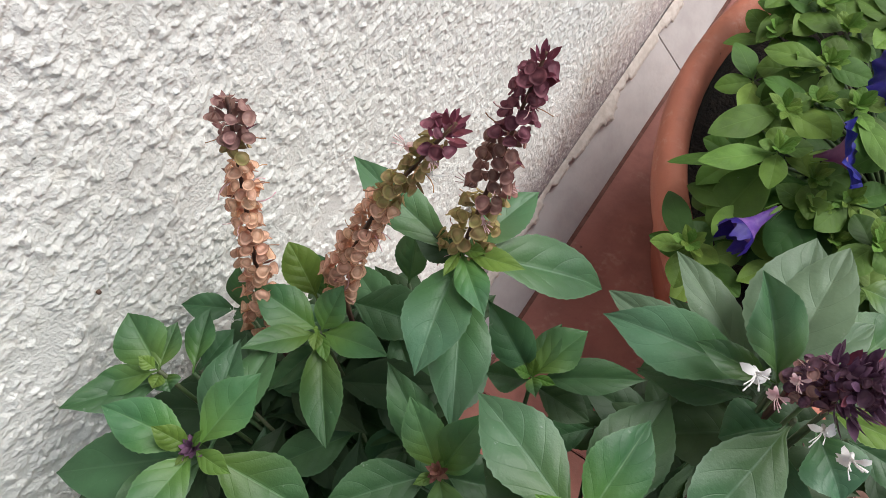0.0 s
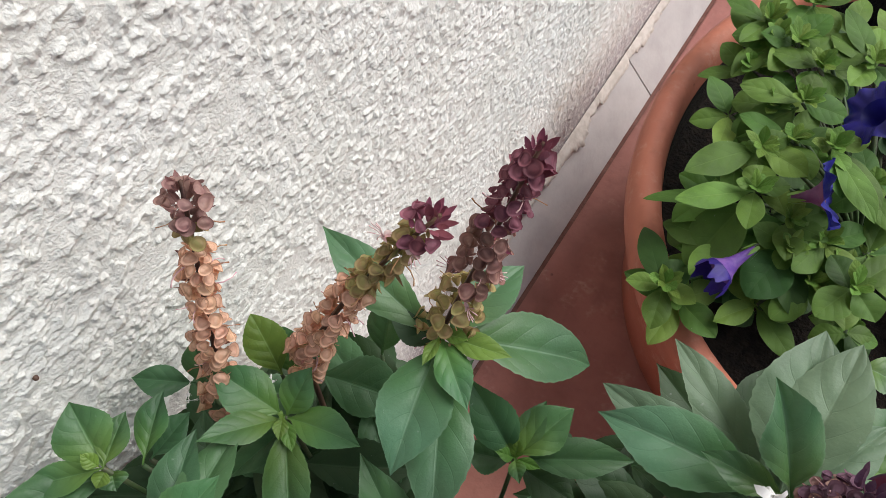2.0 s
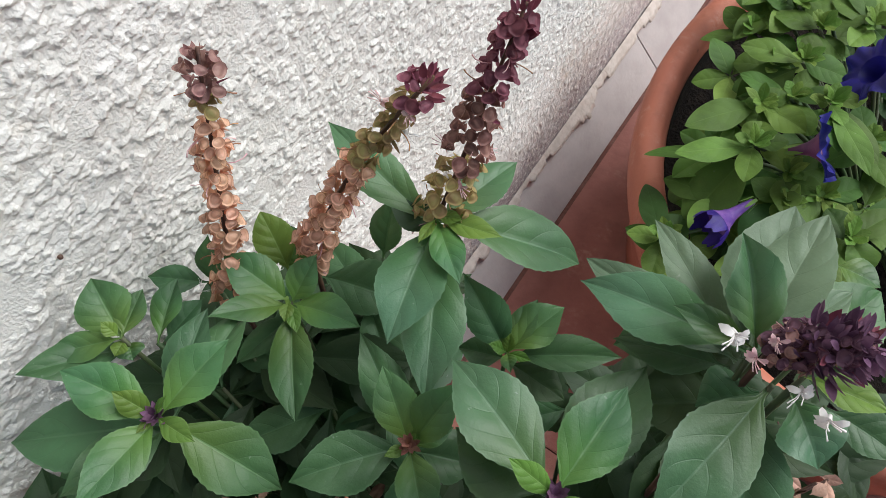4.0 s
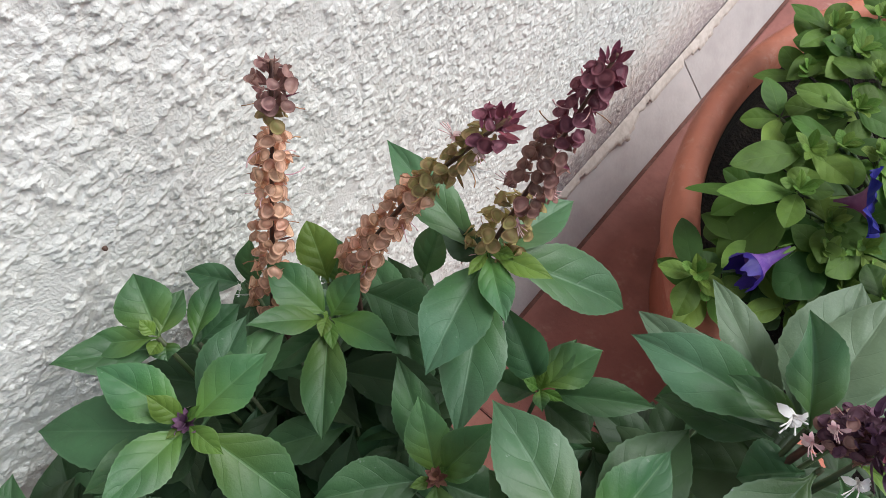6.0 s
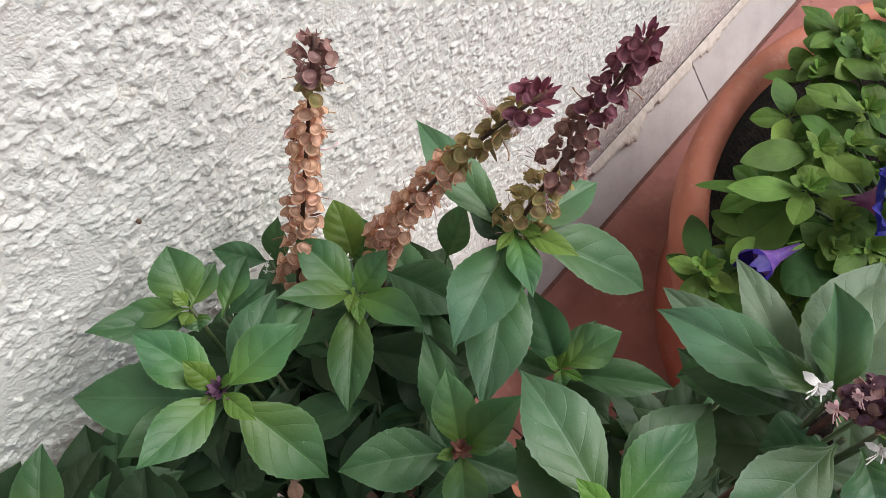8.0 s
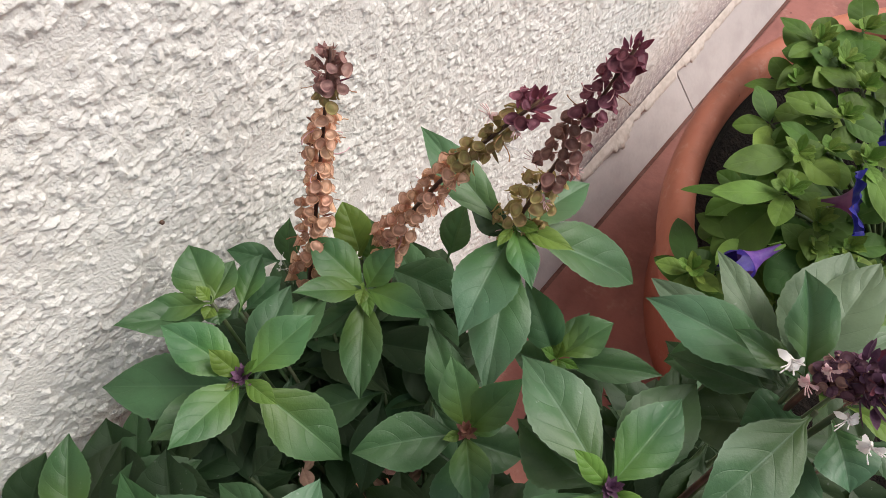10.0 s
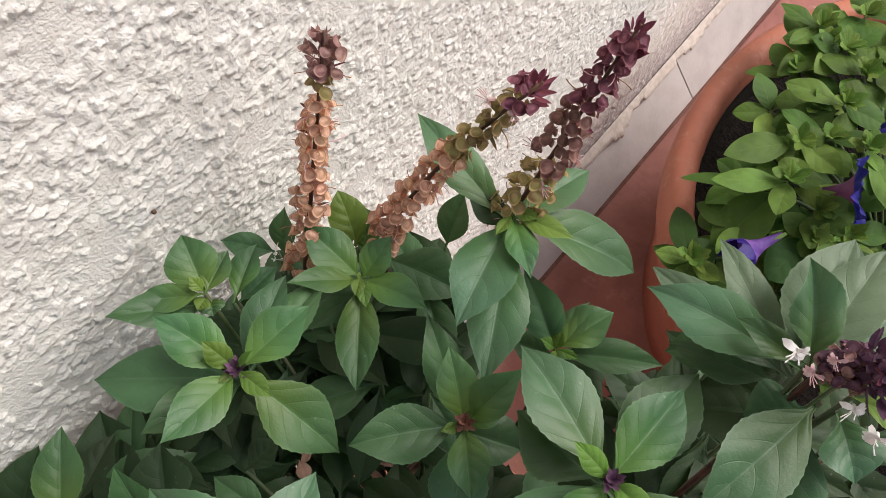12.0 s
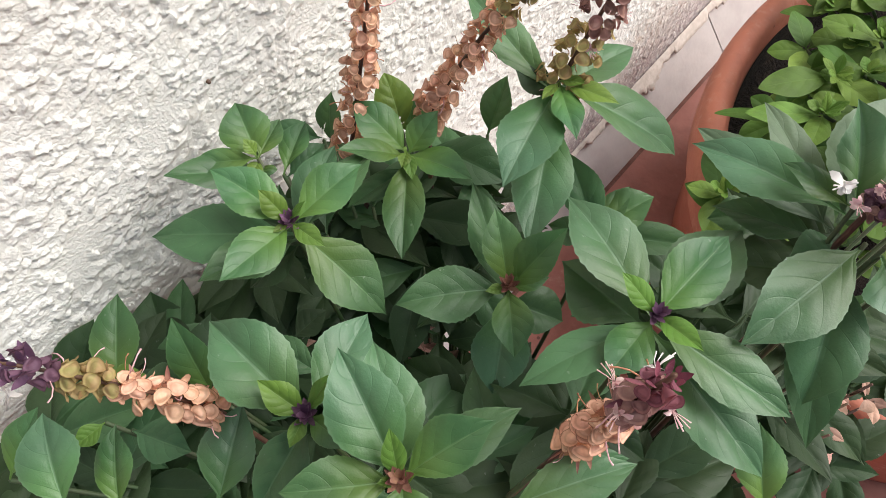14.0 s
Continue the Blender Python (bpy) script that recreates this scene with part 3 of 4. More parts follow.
THREADS = [thread_mesh(seed) for seed in range(4)]


def facing(way, roll=0.0):
    """A turn that lays +x along way."""
    return Vector(way).to_track_quat("X", "Z").to_matrix().to_4x4() @ pose(0, 0, 0, roll, 0, 0)


def flower_spike(plant, base, tip, bands, label, size=1.0, blossoms=(), crown="maroon", bow=0.0, gap=0.0060, crown_share=0.15, tuft=30, spread=1.0, pointed=0.5, flare=0.0):
    """A basil flower spike: a square stalk with whorls of six cups, a tuft of bracts at its tip. bands: (share of the length, colour)."""
    rng = random.Random(label)
    base, tip = Vector(base), Vector(tip)
    way = tip - base
    long = way.length
    side = way.cross(Vector((0, 0, 1))).normalized() if way.cross(Vector((0, 0, 1))).length > 1e-5 else Vector((1, 0, 0))
    bend = side.cross(way).normalized()
    axis = lambda s: base + way * s + bend * (bow * long * 4 * s * (1 - s))  # noqa: E731
    foot = Vector(plant.location)
    rise = [foot.lerp(base, s) + Vector((0, 0, 0.05 * s * (1 - s))) for s in (0, 0.35, 0.7)]
    v, f = tube(rise + [axis(i / 8) for i in range(9)], [0.0016, 0.0014, 0.0012] + [0.0010 - 0.00045 * i / 8 for i in range(9)], 4)
    stalk = mesh_object("flower_spike", v, f, STEM_DARK)
    stalk["label"] = label
    under(stalk, plant, Matrix.Translation(-plant.location))
    whorls = max(int(long * (1 - crown_share * 0.6) / (gap * size)), 3)
    for w in range(whorls):
        s = 0.02 + (0.98 - crown_share * 0.7) * w / whorls
        at = axis(s)
        along = (axis(min(s + 0.05, 1)) - axis(s)).normalized()
        colour = [c for share, c in bands if s <= share][0]
        if not colour:
            continue
        for k in range(6):
            if rng.random() < 0.05:
                continue
            # two bunches of three, on opposite sides of the stalk
            a = math.pi * (k // 3) + (k % 3 - 1) * 1.12 + rng.uniform(-0.25, 0.25) + 0.35 * (w % 2)
            p = along.cross(Vector((0.55, -0.60, 0.58))).normalized()
            out = (math.cos(a) * p + math.sin(a) * along.cross(p)).normalized()
            aim = (out * rng.uniform(0.6, 1.0) + along * rng.uniform(0.25, 0.75)).normalized()
            grow = size * rng.uniform(0.80, 1.16) * (1 - 0.20 * s)
            m = Matrix.Translation(at + out * rng.uniform(0.0034, 0.0050) * grow * (1 + flare * (1 - s)) + along * rng.uniform(-0.0016, 0.0016)) @ facing(aim, rng.uniform(-180, 180)) @ Matrix.Scale(grow, 4)
            under(new("calyx", rng.choice(CALYX[colour])), stalk, m)
        # dry stamens and threads that hang out of the cups
        for _ in range(rng.choice((0, 1, 1, 2))):
            a = rng.uniform(0, 6.28)
            p = along.cross(Vector((0.55, -0.60, 0.58))).normalized()
            out = math.cos(a) * p + math.sin(a) * along.cross(p)
            under(new("thread", rng.choice(THREADS)), stalk, Matrix.Translation(at + out * 0.0040 * size) @ facing((out + along * rng.uniform(-0.5, 0.3)).normalized(), rng.uniform(0, 360)) @ Matrix.Scale(size * rng.uniform(0.7, 1.3), 4))
        # a withered bract or thread here and there between the cups
        if rng.random() < 0.40:
            a = rng.uniform(0, 6.28)
            p = along.cross(Vector((0.55, -0.60, 0.58))).normalized()
            out = math.cos(a) * p + math.sin(a) * along.cross(p)
            dark = "brown" if colour == "dry" else ("olive" if colour == "olive" else "maroon")
            under(new("bract", BRACT[dark]), stalk, Matrix.Translation(at + out * 0.0022) @ facing((out + along * rng.uniform(-0.3, 0.5)).normalized(), rng.uniform(-90, 90)) @ Matrix.Diagonal((size * rng.uniform(0.7, 1.1), size * rng.uniform(0.25, 0.7), size * 0.6, 1)))
    along = (axis(1) - axis(0.9)).normalized()
    p = along.cross(Vector((0.2, 0.9, 0.1))).normalized()
    for k in range(2, int(tuft * size)):
        s = 1 - crown_share * (k + 0.5) / (tuft * size)
        a = k * 2.4
        out = math.cos(a) * p + math.sin(a) * along.cross(p)
        wide = (0.0012 + 0.0032 * min(1, 2.2 * (1 - s) / crown_share)) * size * spread
        aim = (out * (0.3 + 1.0 * (1 - s) / crown_share) + along * 0.6).normalized()
        if k > (2 if pointed < 0.4 else 8) and rng.random() > pointed:
            under(new("calyx", rng.choice(CALYX[crown])), stalk, Matrix.Translation(axis(s) + out * wide) @ facing((aim + 0.35 * Vector((rng.uniform(-1, 1), rng.uniform(-1, 1), rng.uniform(-1, 1)))).normalized(), rng.uniform(-180, 180)) @ Matrix.Scale(size * rng.uniform(0.65, 1.05), 4))
        else:
            under(new("bract", BRACT[crown]), stalk, Matrix.Translation(axis(s) + out * wide * 0.4) @ facing((out * (0.10 + 0.85 * min(1, k / 14)) + along * (0.9 - 0.4 * min(1, k / 14))).normalized(), rng.uniform(-30, 30)) @ Matrix.Scale(size * rng.uniform(0.65, 1.0) * min(1, 0.5 + k / 16), 4))
    for s, a, kind, scale in blossoms:
        along = (axis(min(s + 0.05, 1)) - axis(max(s - 0.05, 0))).normalized()
        p = along.cross(Vector((0.2, 0.9, 0.1))).normalized()
        out = math.cos(radians(a)) * p + math.sin(radians(a)) * along.cross(p)
        under(new("blossom", BLOSSOMS[kind]), stalk, Matrix.Translation(axis(s) + out * 0.0035) @ facing((out + along * 0.2).normalized(), rng.uniform(-180, 180)) @ Matrix.Scale(scale, 4))
    return stalk


def basil_plant(label, foot):
    plant = tagged(new("basil_plant"), label, "basil", group="basil plants")
    plant.location = foot
    return plant


def shoot(plant, top, lean, leaves, seed, bud=None):
    """One shoot: a stem from the foot of the plant to its top, with leaves in pairs. Leaf: azimuth, elevation, length and width in mm, mm below the top, age, droop, and for some the fold and bluntness."""
    rng = random.Random(seed)
    foot, top = Vector(plant.location), Vector(top)
    mid = foot.lerp(top, 0.55) + Vector(lean)
    points = []
    for i in range(11):
        s = i / 10
        points.append(foot.lerp(mid, s).lerp(mid.lerp(top, s), s))
    v, f = tube(points, [0.0015 - 0.0007 * i / 10 for i in range(11)], 6)
    stem = mesh_object("stem", v, f, STEM)
    under(stem, plant, Matrix.Translation(-plant.location))
    for azimuth, elevation, length, width, drop, age, droop, *form in leaves:
        add_leaf(stem, top - Vector((0, 0, drop / 1000)), azimuth, elevation, length / 1000, width / 1000, droop, LEAVES[age], rng, blunt=form[1] if len(form) > 1 else (0.35 if age == 3 else 0.04), fold=form[0] if form else None)
    if bud:
        for k in range(16):
            a, up = k * 2.4, 0.35 + 1.2 * (k / 16)
            way = Vector((math.cos(a), math.sin(a), up)).normalized()
            under(new("bract", BRACT[bud]), stem, Matrix.Translation(top + Vector((0, 0, 0.0005 + 0.00016 * k))) @ facing(way, rng.uniform(-20, 20)) @ Matrix.Scale(0.85, 4))
    return stem


TOP_A = (0.0660, -0.0373, 0.5190)
SHOOT_A = [
    (-170, 19, 31, 16, 0, 4, 0.16), (83, 6, 30, 16, 0, 4, 0.16), (-85, 22, 31, 15, 0, 4, 0.16),
    (3, -36, 44, 21, 3, 4, 0.16), (-139, -1, 50, 22, 8, 1, 0.16), (-106, 17, 36, 18, 12, 1, 0.16),
    (-104, -20, 25, 13, 15, 2, 0.16), (-178, 48, 15, 8, -2, 0, 0.10), (5, 3, 15, 7, -2, 0, 0.10),
    (73, 40, 10, 3, -3, 0, 0.10), (-93, 20, 7, 3, -2, 0, 0.10), (100, -11, 44, 16, 9, 1, 0.16),
    (117, -3, 38, 16, 12, 1, 0.16),
]
TOP_B = (0.0359, -0.0265, 0.5129)
SHOOT_B = [
    (156, 14, 23, 18, 2, 4, 0.10), (111, -3, 17, 11, 0, 4, 0.10), (-134, -1, 24, 10, 0, 4, 0.10),
    (174, 40, 7, 5, -2, 0, 0.10), (-31, 5, 7, 9, 5, 4, 0.10), (-122, 26, 35, 14, 10, 1, 0.16),
    (-75, 5, 6, 6, 2, 0, 0.10),
]
TOP_C = (0.0665, 0.0142, 0.4950)
SHOOT_C = [
    (-179, 21, 28, 16, 0, 4, 0.16), (-123, 36, 30, 11, 2, 4, 0.16), (88, 30, 20, 13, 1, 4, 0.10),
    (12, 11, 28, 13, 1, 4, 0.16), (-51, -7, 40, 16, 1, 4, 0.16), (-38, 0, 12, 5, -2, 0, 0.10),
    (-156, 40, 2, 3, -2, 0, 0.10), (-60, 10, 8, 5, -2, 0, 0.10), (-108, -11, 29, 10, 10, 1, 0.16),
]
TOP_D = (0.0990, 0.0590, 0.5205)
SHOOT_D = [
    (-77, -3, 42, 22, 3, 5, 0.16), (32, -38, 61, 22, 2, 5, 0.16), (-38, 4, 24, 11, 0, 4, 0.10),
    (13, 2, 22, 8, -1, 0, 0.10), (77, -8, 36, 16, 5, 5, 0.16), (-61, -2, 55, 21, 17, 5, 0.16),
    (170, 12, 52, 16, 9, 5, 0.16), (13, 25, 10, 5, -1, 0, 0.10), (-83, 20, 12, 4, 0, 0, 0.10),
    (-173, 20, 20, 12, 10, 2, 0.10),
]
TOP_E = (0.1340, 0.0460, 0.4660)
SHOOT_E = [
    (155, 35, 36, 16, 3, 1, 0.16), (71, 7, 27, 16, 0, 4, 0.16), (32, 3, 42, 14, 5, 1, 0.16),
    (9, 20, 10, 4, -1, 0, 0.10), (-158, 5, 19, 13, 8, 1, 0.10), (92, 15, 23, 10, 1, 4, 0.10),
    (0, -10, 26, 15, 12, 2, 0.16),
    (110, 50, 9, 5, -1, 0, 0.10), (-160, 45, 10, 5, -1, 0, 0.10), (-50, 35, 11, 6, -1, 4, 0.10), (150, 25, 20, 11, 1, 4, 0.10),
]
TOP_F = (0.1280, -0.0016, 0.4950)
SHOOT_F = [
    (142, 35, 28, 14, 0, 4, 0.16), (-129, 6, 39, 19, 2, 1, 0.16), (-45, -9, 24, 14, 0, 4, 0.10),
    (77, 42, 32, 14, 3, 4, 0.16), (-59, -28, 36, 21, 12, 5, 0.16), (149, 28, 44, 15, 14, 1, 0.16),
    (-118, 21, 9, 4, -1, 0, 0.10), (71, 10, 8, 4, -1, 0, 0.10), (57, 0, 15, 8, 2, 4, 0.10),
    (24, -15, 22, 18, 16, 1, 0.10),
]
TOP_G = (0.1719, 0.0079, 0.5325)
SHOOT_G = [
    (160, -2, 45, 22, 2, 5, 0.16), (87, -2, 35, 18, 1, 4, 0.16), (85, -8, 47, 22, 9, 1, 0.16),
    (178, -2, 32, 21, 12, 1, 0.16), (5, -6, 45, 18, 4, 5, 0.16), (-11, -16, 54, 22, 10, 5, 0.16),
    (-114, -4, 42, 14, 6, 1, 0.16), (-90, -5, 22, 14, 0, 4, 0.10), (-9, 25, 17, 8, -1, 0, 0.10),
    (179, 35, 17, 7, -2, 0, 0.10), (-133, -20, 13, 16, 16, 2, 0.10),
]
TOP_I = (0.1165, -0.0760, 0.5300)
SHOOT_I = [
    (-180, 4, 41, 23, 2, 5, 0.16), (107, -10, 35, 17, 2, 5, 0.16), (-172, 30, 17, 9, -1, 0, 0.10),
    (-69, 10, 10, 5, -2, 0, 0.10), (5, 15, 17, 9, 0, 4, 0.10), (-79, -10, 29, 16, 4, 1, 0.16),
    (90, 35, 16, 5, -1, 0, 0.10), (-61, -20, 22, 16, 16, 2, 0.10),
]
TOP_J = (0.1499, -0.0709, 0.5500)
SHOOT_J = [
    (158, 16, 35, 19, 0, 5, 0.16), (145, 4, 36, 19, 7, 5, 0.16), (70, 18, 28, 14, 1, 4, 0.16),
    (72, 4, 35, 13, 8, 1, 0.16), (-132, 8, 29, 15, 1, 4, 0.16), (139, 45, 15, 6, -2, 0, 0.10),
    (55, 30, 5, 3, -1, 0, 0.10), (-125, 30, 6, 3, -1, 0, 0.10), (-38, 5, 14, 13, 2, 4, 0.10),
]
TOP_H = (0.2035, 0.0612, 0.5375)
SHOOT_H = [
    (-102, -3, 46, 22, 2, 5, 0.16), (-65, -22, 44, 22, 16, 1, 0.16), (-54, -28, 57, 19, 24, 1, 0.16),
    (-137, -21, 17, 18, 10, 1, 0.10), (-145, 0, 33, 23, 26, 2, 0.16),
]
TOP_S = (0.1952, 0.0664, 0.5400)
SHOOT_S = [
    (-175, -8, 48, 19, 4, 5, 0.16), (175, -1, 50, 15, 14, 3, 0.16), (146, 2, 47, 14, 17, 3, 0.16),
    (132, 28, 30, 16, -1, 5, 0.1, 0.8), (100, 8, 46, 26, 10, 3, 0.2), (90, 12, 45, 19, 8, 3, 0.16),
    (63, 4, 35, 15, 9, 3, 0.16), (-175, 8, 23, 9, 0, 4, 0.12), (94, 15, 18, 8, 2, 3, 0.16),
    (-164, -8, 33, 14, 22, 1, 0.16),
]
SPIKE_H = ((0.0914, -0.0931, 0.5200), (0.0665, -0.1126, 0.5750))
SPIKE_G = ((0.1754, -0.0367, 0.5450), (0.1810, -0.0249, 0.6040))
HEAD = ((0.1983, 0.0677, 0.5450), (0.2124, 0.0706, 0.5660))
WHITES = [((0.1868, 0.0629, 0.5530), 150, 0, 0.95), ((0.1941, 0.0608, 0.5520), 200, 2, 0.65), ((0.1963, 0.0655, 0.5560), 30, 2, 0.55), ((0.2061, 0.0590, 0.5530), 250, 0, 0.72), ((0.2145, 0.0568, 0.5520), 300, 0, 0.85)]
WITHERED = [((0.0584, -0.0644, 0.4350), 60), ((0.0812, -0.0510, 0.4350), 10), ((0.1126, -0.0300, 0.4300), 140), ((0.2562, 0.0590, 0.4100), 200), ((0.2551, 0.0753, 0.4100), 80), ((0.2660, 0.0880, 0.4000), 320), ((0.1051, -0.0234, 0.4300), 250), ((0.1105, -0.0287, 0.4200), 30)]


shrub = basil_plant("leafy green basil shrub with three seed spikes against the stucco wall", (0.135, -0.060, 0.208))
shoot(shrub, TOP_A, (-0.02, 0.0, 0.02), SHOOT_A, 11, "purple")
shoot(shrub, TOP_B, (-0.02, 0.0, 0.02), SHOOT_B, 12)
shoot(shrub, TOP_C, (-0.01, 0.01, 0.02), SHOOT_C, 13)
shoot(shrub, TOP_D, (-0.01, 0.02, 0.02), SHOOT_D, 14)
shoot(shrub, TOP_E, (0.01, 0.0, 0.02), SHOOT_E, 15)
shoot(shrub, TOP_F, (0.01, -0.01, 0.02), SHOOT_F, 16, "brown")
flower_spike(shrub, (0.0415, 0.0060, 0.4800), (0.0385, 0.0462, 0.5790), ((0.79, "dry"), (0.82, ""), (0.88, "olive"), (1.0, "mauve")), "tall dry tan seed spike", 0.92, gap=0.0046, flare=0.60, crown="mauve", crown_share=0.11, pointed=0.30, spread=1.35, tuft=30)
flower_spike(shrub, (0.0590, 0.0330, 0.4880), (0.0953, 0.0715, 0.5780), ((0.62, "dry"), (0.90, "olive"), (1.0, "maroon")), "leaning spike, tan below and maroon at its tip", 0.93, gap=0.0047, flare=0.55, pointed=0.6, crown_share=0.085, tuft=36, spread=1.25, blossoms= ((0.80, 200, 0, 0.6), (0.84, 20, 2, 0.6), (0.9, 120, 2, 0.55)), bow=0.05)
flower_spike(shrub, (0.0965, 0.0600, 0.5100), (0.1088, 0.0922, 0.5920), ((0.36, "olive"), (0.66, "brown"), (1.0, "maroon")), "upright basil spike, olive below and deep maroon above", 0.92, pointed=0.6, blossoms= ((0.55, 320, 0, 0.75), (0.5, 280, 2, 0.65), (0.62, 300, 0, 0.6), (0.4, 30, 2, 0.65), (0.30, 150, 2, 0.6), (0.22, 330, 0, 0.5), (0.46, 200, 2, 0.5)), crown_share=0.14, flare=1.1, gap=0.0050, spread=1.0, tuft=40)

front = basil_plant("dense green basil with a long and a short seed spike", (0.160, -0.095, 0.208))
shoot(front, TOP_G, (0.01, 0.0, 0.02), SHOOT_G, 21, "purple")
shoot(front, TOP_I, (0.0, 0.0, 0.02), SHOOT_I, 22, "purple")
shoot(front, TOP_J, (0.0, 0.0, 0.02), SHOOT_J, 23, "brown")
flower_spike(front, SPIKE_H[0], SPIKE_H[1], ((0.60, "dry"), (0.82, "olive"), (1.0, "purple")), "tan seed spike with a purple tip", 1.0, gap=0.0047, blossoms= ((0.9, 90, 0, 1.0),), crown="purple", bow=0.06)
flower_spike(front, SPIKE_G[0], SPIKE_G[1], ((0.60, "dry"), (0.80, "mauve"), (1.0, "maroon")), "short tan and maroon spike with pale blossoms", 0.88, gap=0.0044, crown_share=0.10, tuft=14, blossoms= ((0.66, 0, 2, 0.6), (0.84, 180, 2, 0.55), (0.80, 300, 0, 0.55), (0.72, 90, 2, 0.6)))

side = basil_plant("pale broad-leaved basil with a dark purple flower head", (0.205, -0.050, 0.208))
shoot(side, TOP_H, (0.01, 0.0, 0.02), SHOOT_H, 31)
shoot(side, TOP_S, (0.01, 0.0, 0.02), SHOOT_S, 33)
side_head = flower_spike(side, HEAD[0], HEAD[1], ((0.55, "mauve"), (1.0, "purple")), "dark purple flower head with white blossoms", 0.75, (), crown="purple", gap=0.0062, crown_share=0.30, tuft=26, spread=1.3, pointed=0.8)


def loose_head(stalk, base, tip, seed):
    """The crowded, ragged bracts and cups of a basil flower head still in bloom."""
    rng = random.Random(seed)
    base, tip = Vector(base), Vector(tip)
    way = (tip - base).normalized()
    p = way.cross(Vector((0.2, 0.9, 0.1))).normalized()
    q = way.cross(p)
    for k in range(230):
        s = 0.06 + 0.94 * (k + rng.random()) / 230
        a = k * 2.4 + rng.uniform(-0.5, 0.5)
        out = math.cos(a) * p + math.sin(a) * q
        wide = 0.0068 * math.sin(math.pi * (0.22 + 0.66 * s)) * rng.uniform(0.40, 1.15)
        aim = (out + way * rng.uniform(0.0, 0.8) + Vector((rng.uniform(-0.4, 0.4), rng.uniform(-0.4, 0.4), rng.uniform(-0.2, 0.4)))).normalized()
        at = Matrix.Translation(base.lerp(tip, s) + out * wide) @ facing(aim, rng.uniform(-70, 70))
        if s < 0.42:
            under(new("calyx", rng.choice(CALYX["mauve" if rng.random() < 0.35 else "purple"])), stalk, at @ Matrix.Scale(rng.uniform(0.45, 0.8), 4))
        elif rng.random() < 0.25:
            under(new("calyx", rng.choice(CALYX["purple"])), stalk, at @ Matrix.Scale(rng.uniform(0.45, 0.75), 4))
        else:
            under(new("bract", BRACT["purple" if rng.random() < 0.92 else "maroon"]), stalk, at @ Matrix.Scale(rng.uniform(0.65, 1.1), 4))


loose_head(side_head, HEAD[0], HEAD[1], 5)
for at, turn, kind, scale in WHITES:
    under(new("blossom", BLOSSOMS[kind]), side_head, Matrix.Translation(at) @ facing((0.5 * math.cos(turn), 0.5 * math.sin(turn) - 0.35, 0.75), 40 * turn) @ Matrix.Scale(scale, 4))


def single_leaves(plant, rows, seed):
    """Leaves of lower side shoots, each on a thin stem of its own. Row: base, azimuth, elevation, length and width in mm, age, and for some the bluntness."""
    rng = random.Random(seed)
    foot = Vector(plant.location)
    for base, azimuth, elevation, length, width, age, *blunt in rows:
        base = Vector(base)
        v, f = tube([foot, foot.lerp(base, 0.6) + Vector((0, 0, -0.01)), base], [0.0014, 0.0011, 0.0008], 5)
        stem = mesh_object("stem", v, f, STEM)
        under(stem, plant, Matrix.Translation(-plant.location))
        add_leaf(stem, base, azimuth, elevation, length / 1000, width / 1000, 0.14, LEAVES[age], rng, blunt=blunt[0] if blunt else 0.04)


single_leaves(shrub, [
    ((0.0527, 0.0246, 0.482), 150, 30, 24, 15, 0, 0.5),
    ((0.0549, 0.0268, 0.478), 134, 30, 18, 14, 4, 0.5),
    ((0.0384, -0.0222, 0.4970), 116, -1, 24, 12, 4),
    ((0.0235, 0.0053, 0.4700), -151, 5, 24, 12, 1),
    ((0.0362, -0.0207, 0.4900), 85, 5, 19, 11, 1),
    ((0.0275, 0.0060, 0.4700), 122, 48, 22, 11, 1),
    ((0.0562, 0.0320, 0.4650), 15, -4, 38, 22, 1),
    ((0.0748, 0.0505, 0.4700), 104, 48, 26, 14, 1),
], 65)
single_leaves(front, [
    ((0.0397, -0.1193, 0.4700), 135, 12, 36, 19, 4),
    ((0.0724, -0.0954, 0.4800), 152, 48, 34, 14, 4),
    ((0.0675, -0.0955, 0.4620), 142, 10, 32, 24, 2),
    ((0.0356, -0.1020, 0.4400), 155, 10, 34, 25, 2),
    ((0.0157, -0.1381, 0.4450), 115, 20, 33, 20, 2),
    ((0.0983, -0.0650, 0.4850), -171, 0, 26, 13, 1),
    ((0.0756, -0.0624, 0.4700), 83, 5, 16, 11, 2),
    ((0.1095, -0.1128, 0.5100), 120, 8, 30, 19, 5),
    ((0.0854, -0.1369, 0.5300), 154, 5, 28, 18, 5),
    ((0.0925, -0.1302, 0.5200), 138, 12, 24, 13, 4),
    ((0.0653, -0.1197, 0.4920), 23, 0, 22, 15, 1),
    ((0.0601, -0.1223, 0.5000), -94, 8, 11, 7, 0),
    ((0.0564, -0.1500, 0.5100), 111, 15, 23, 13, 4),
    ((0.0457, -0.1172, 0.4900), 57, 5, 15, 10, 0),
    ((0.0486, -0.1130, 0.4780), 54, 0, 19, 14, 1),
    ((0.1730, -0.0590, 0.5450), 59, 0, 34, 13, 5),
    ((0.1733, -0.0448, 0.5200), 49, 0, 26, 10, 1),
    ((0.2352, -0.0025, 0.4800), 135, 25, 29, 16, 4),
    ((0.1452, -0.0840, 0.5300), -138, 0, 12, 11, 1),
], 65)
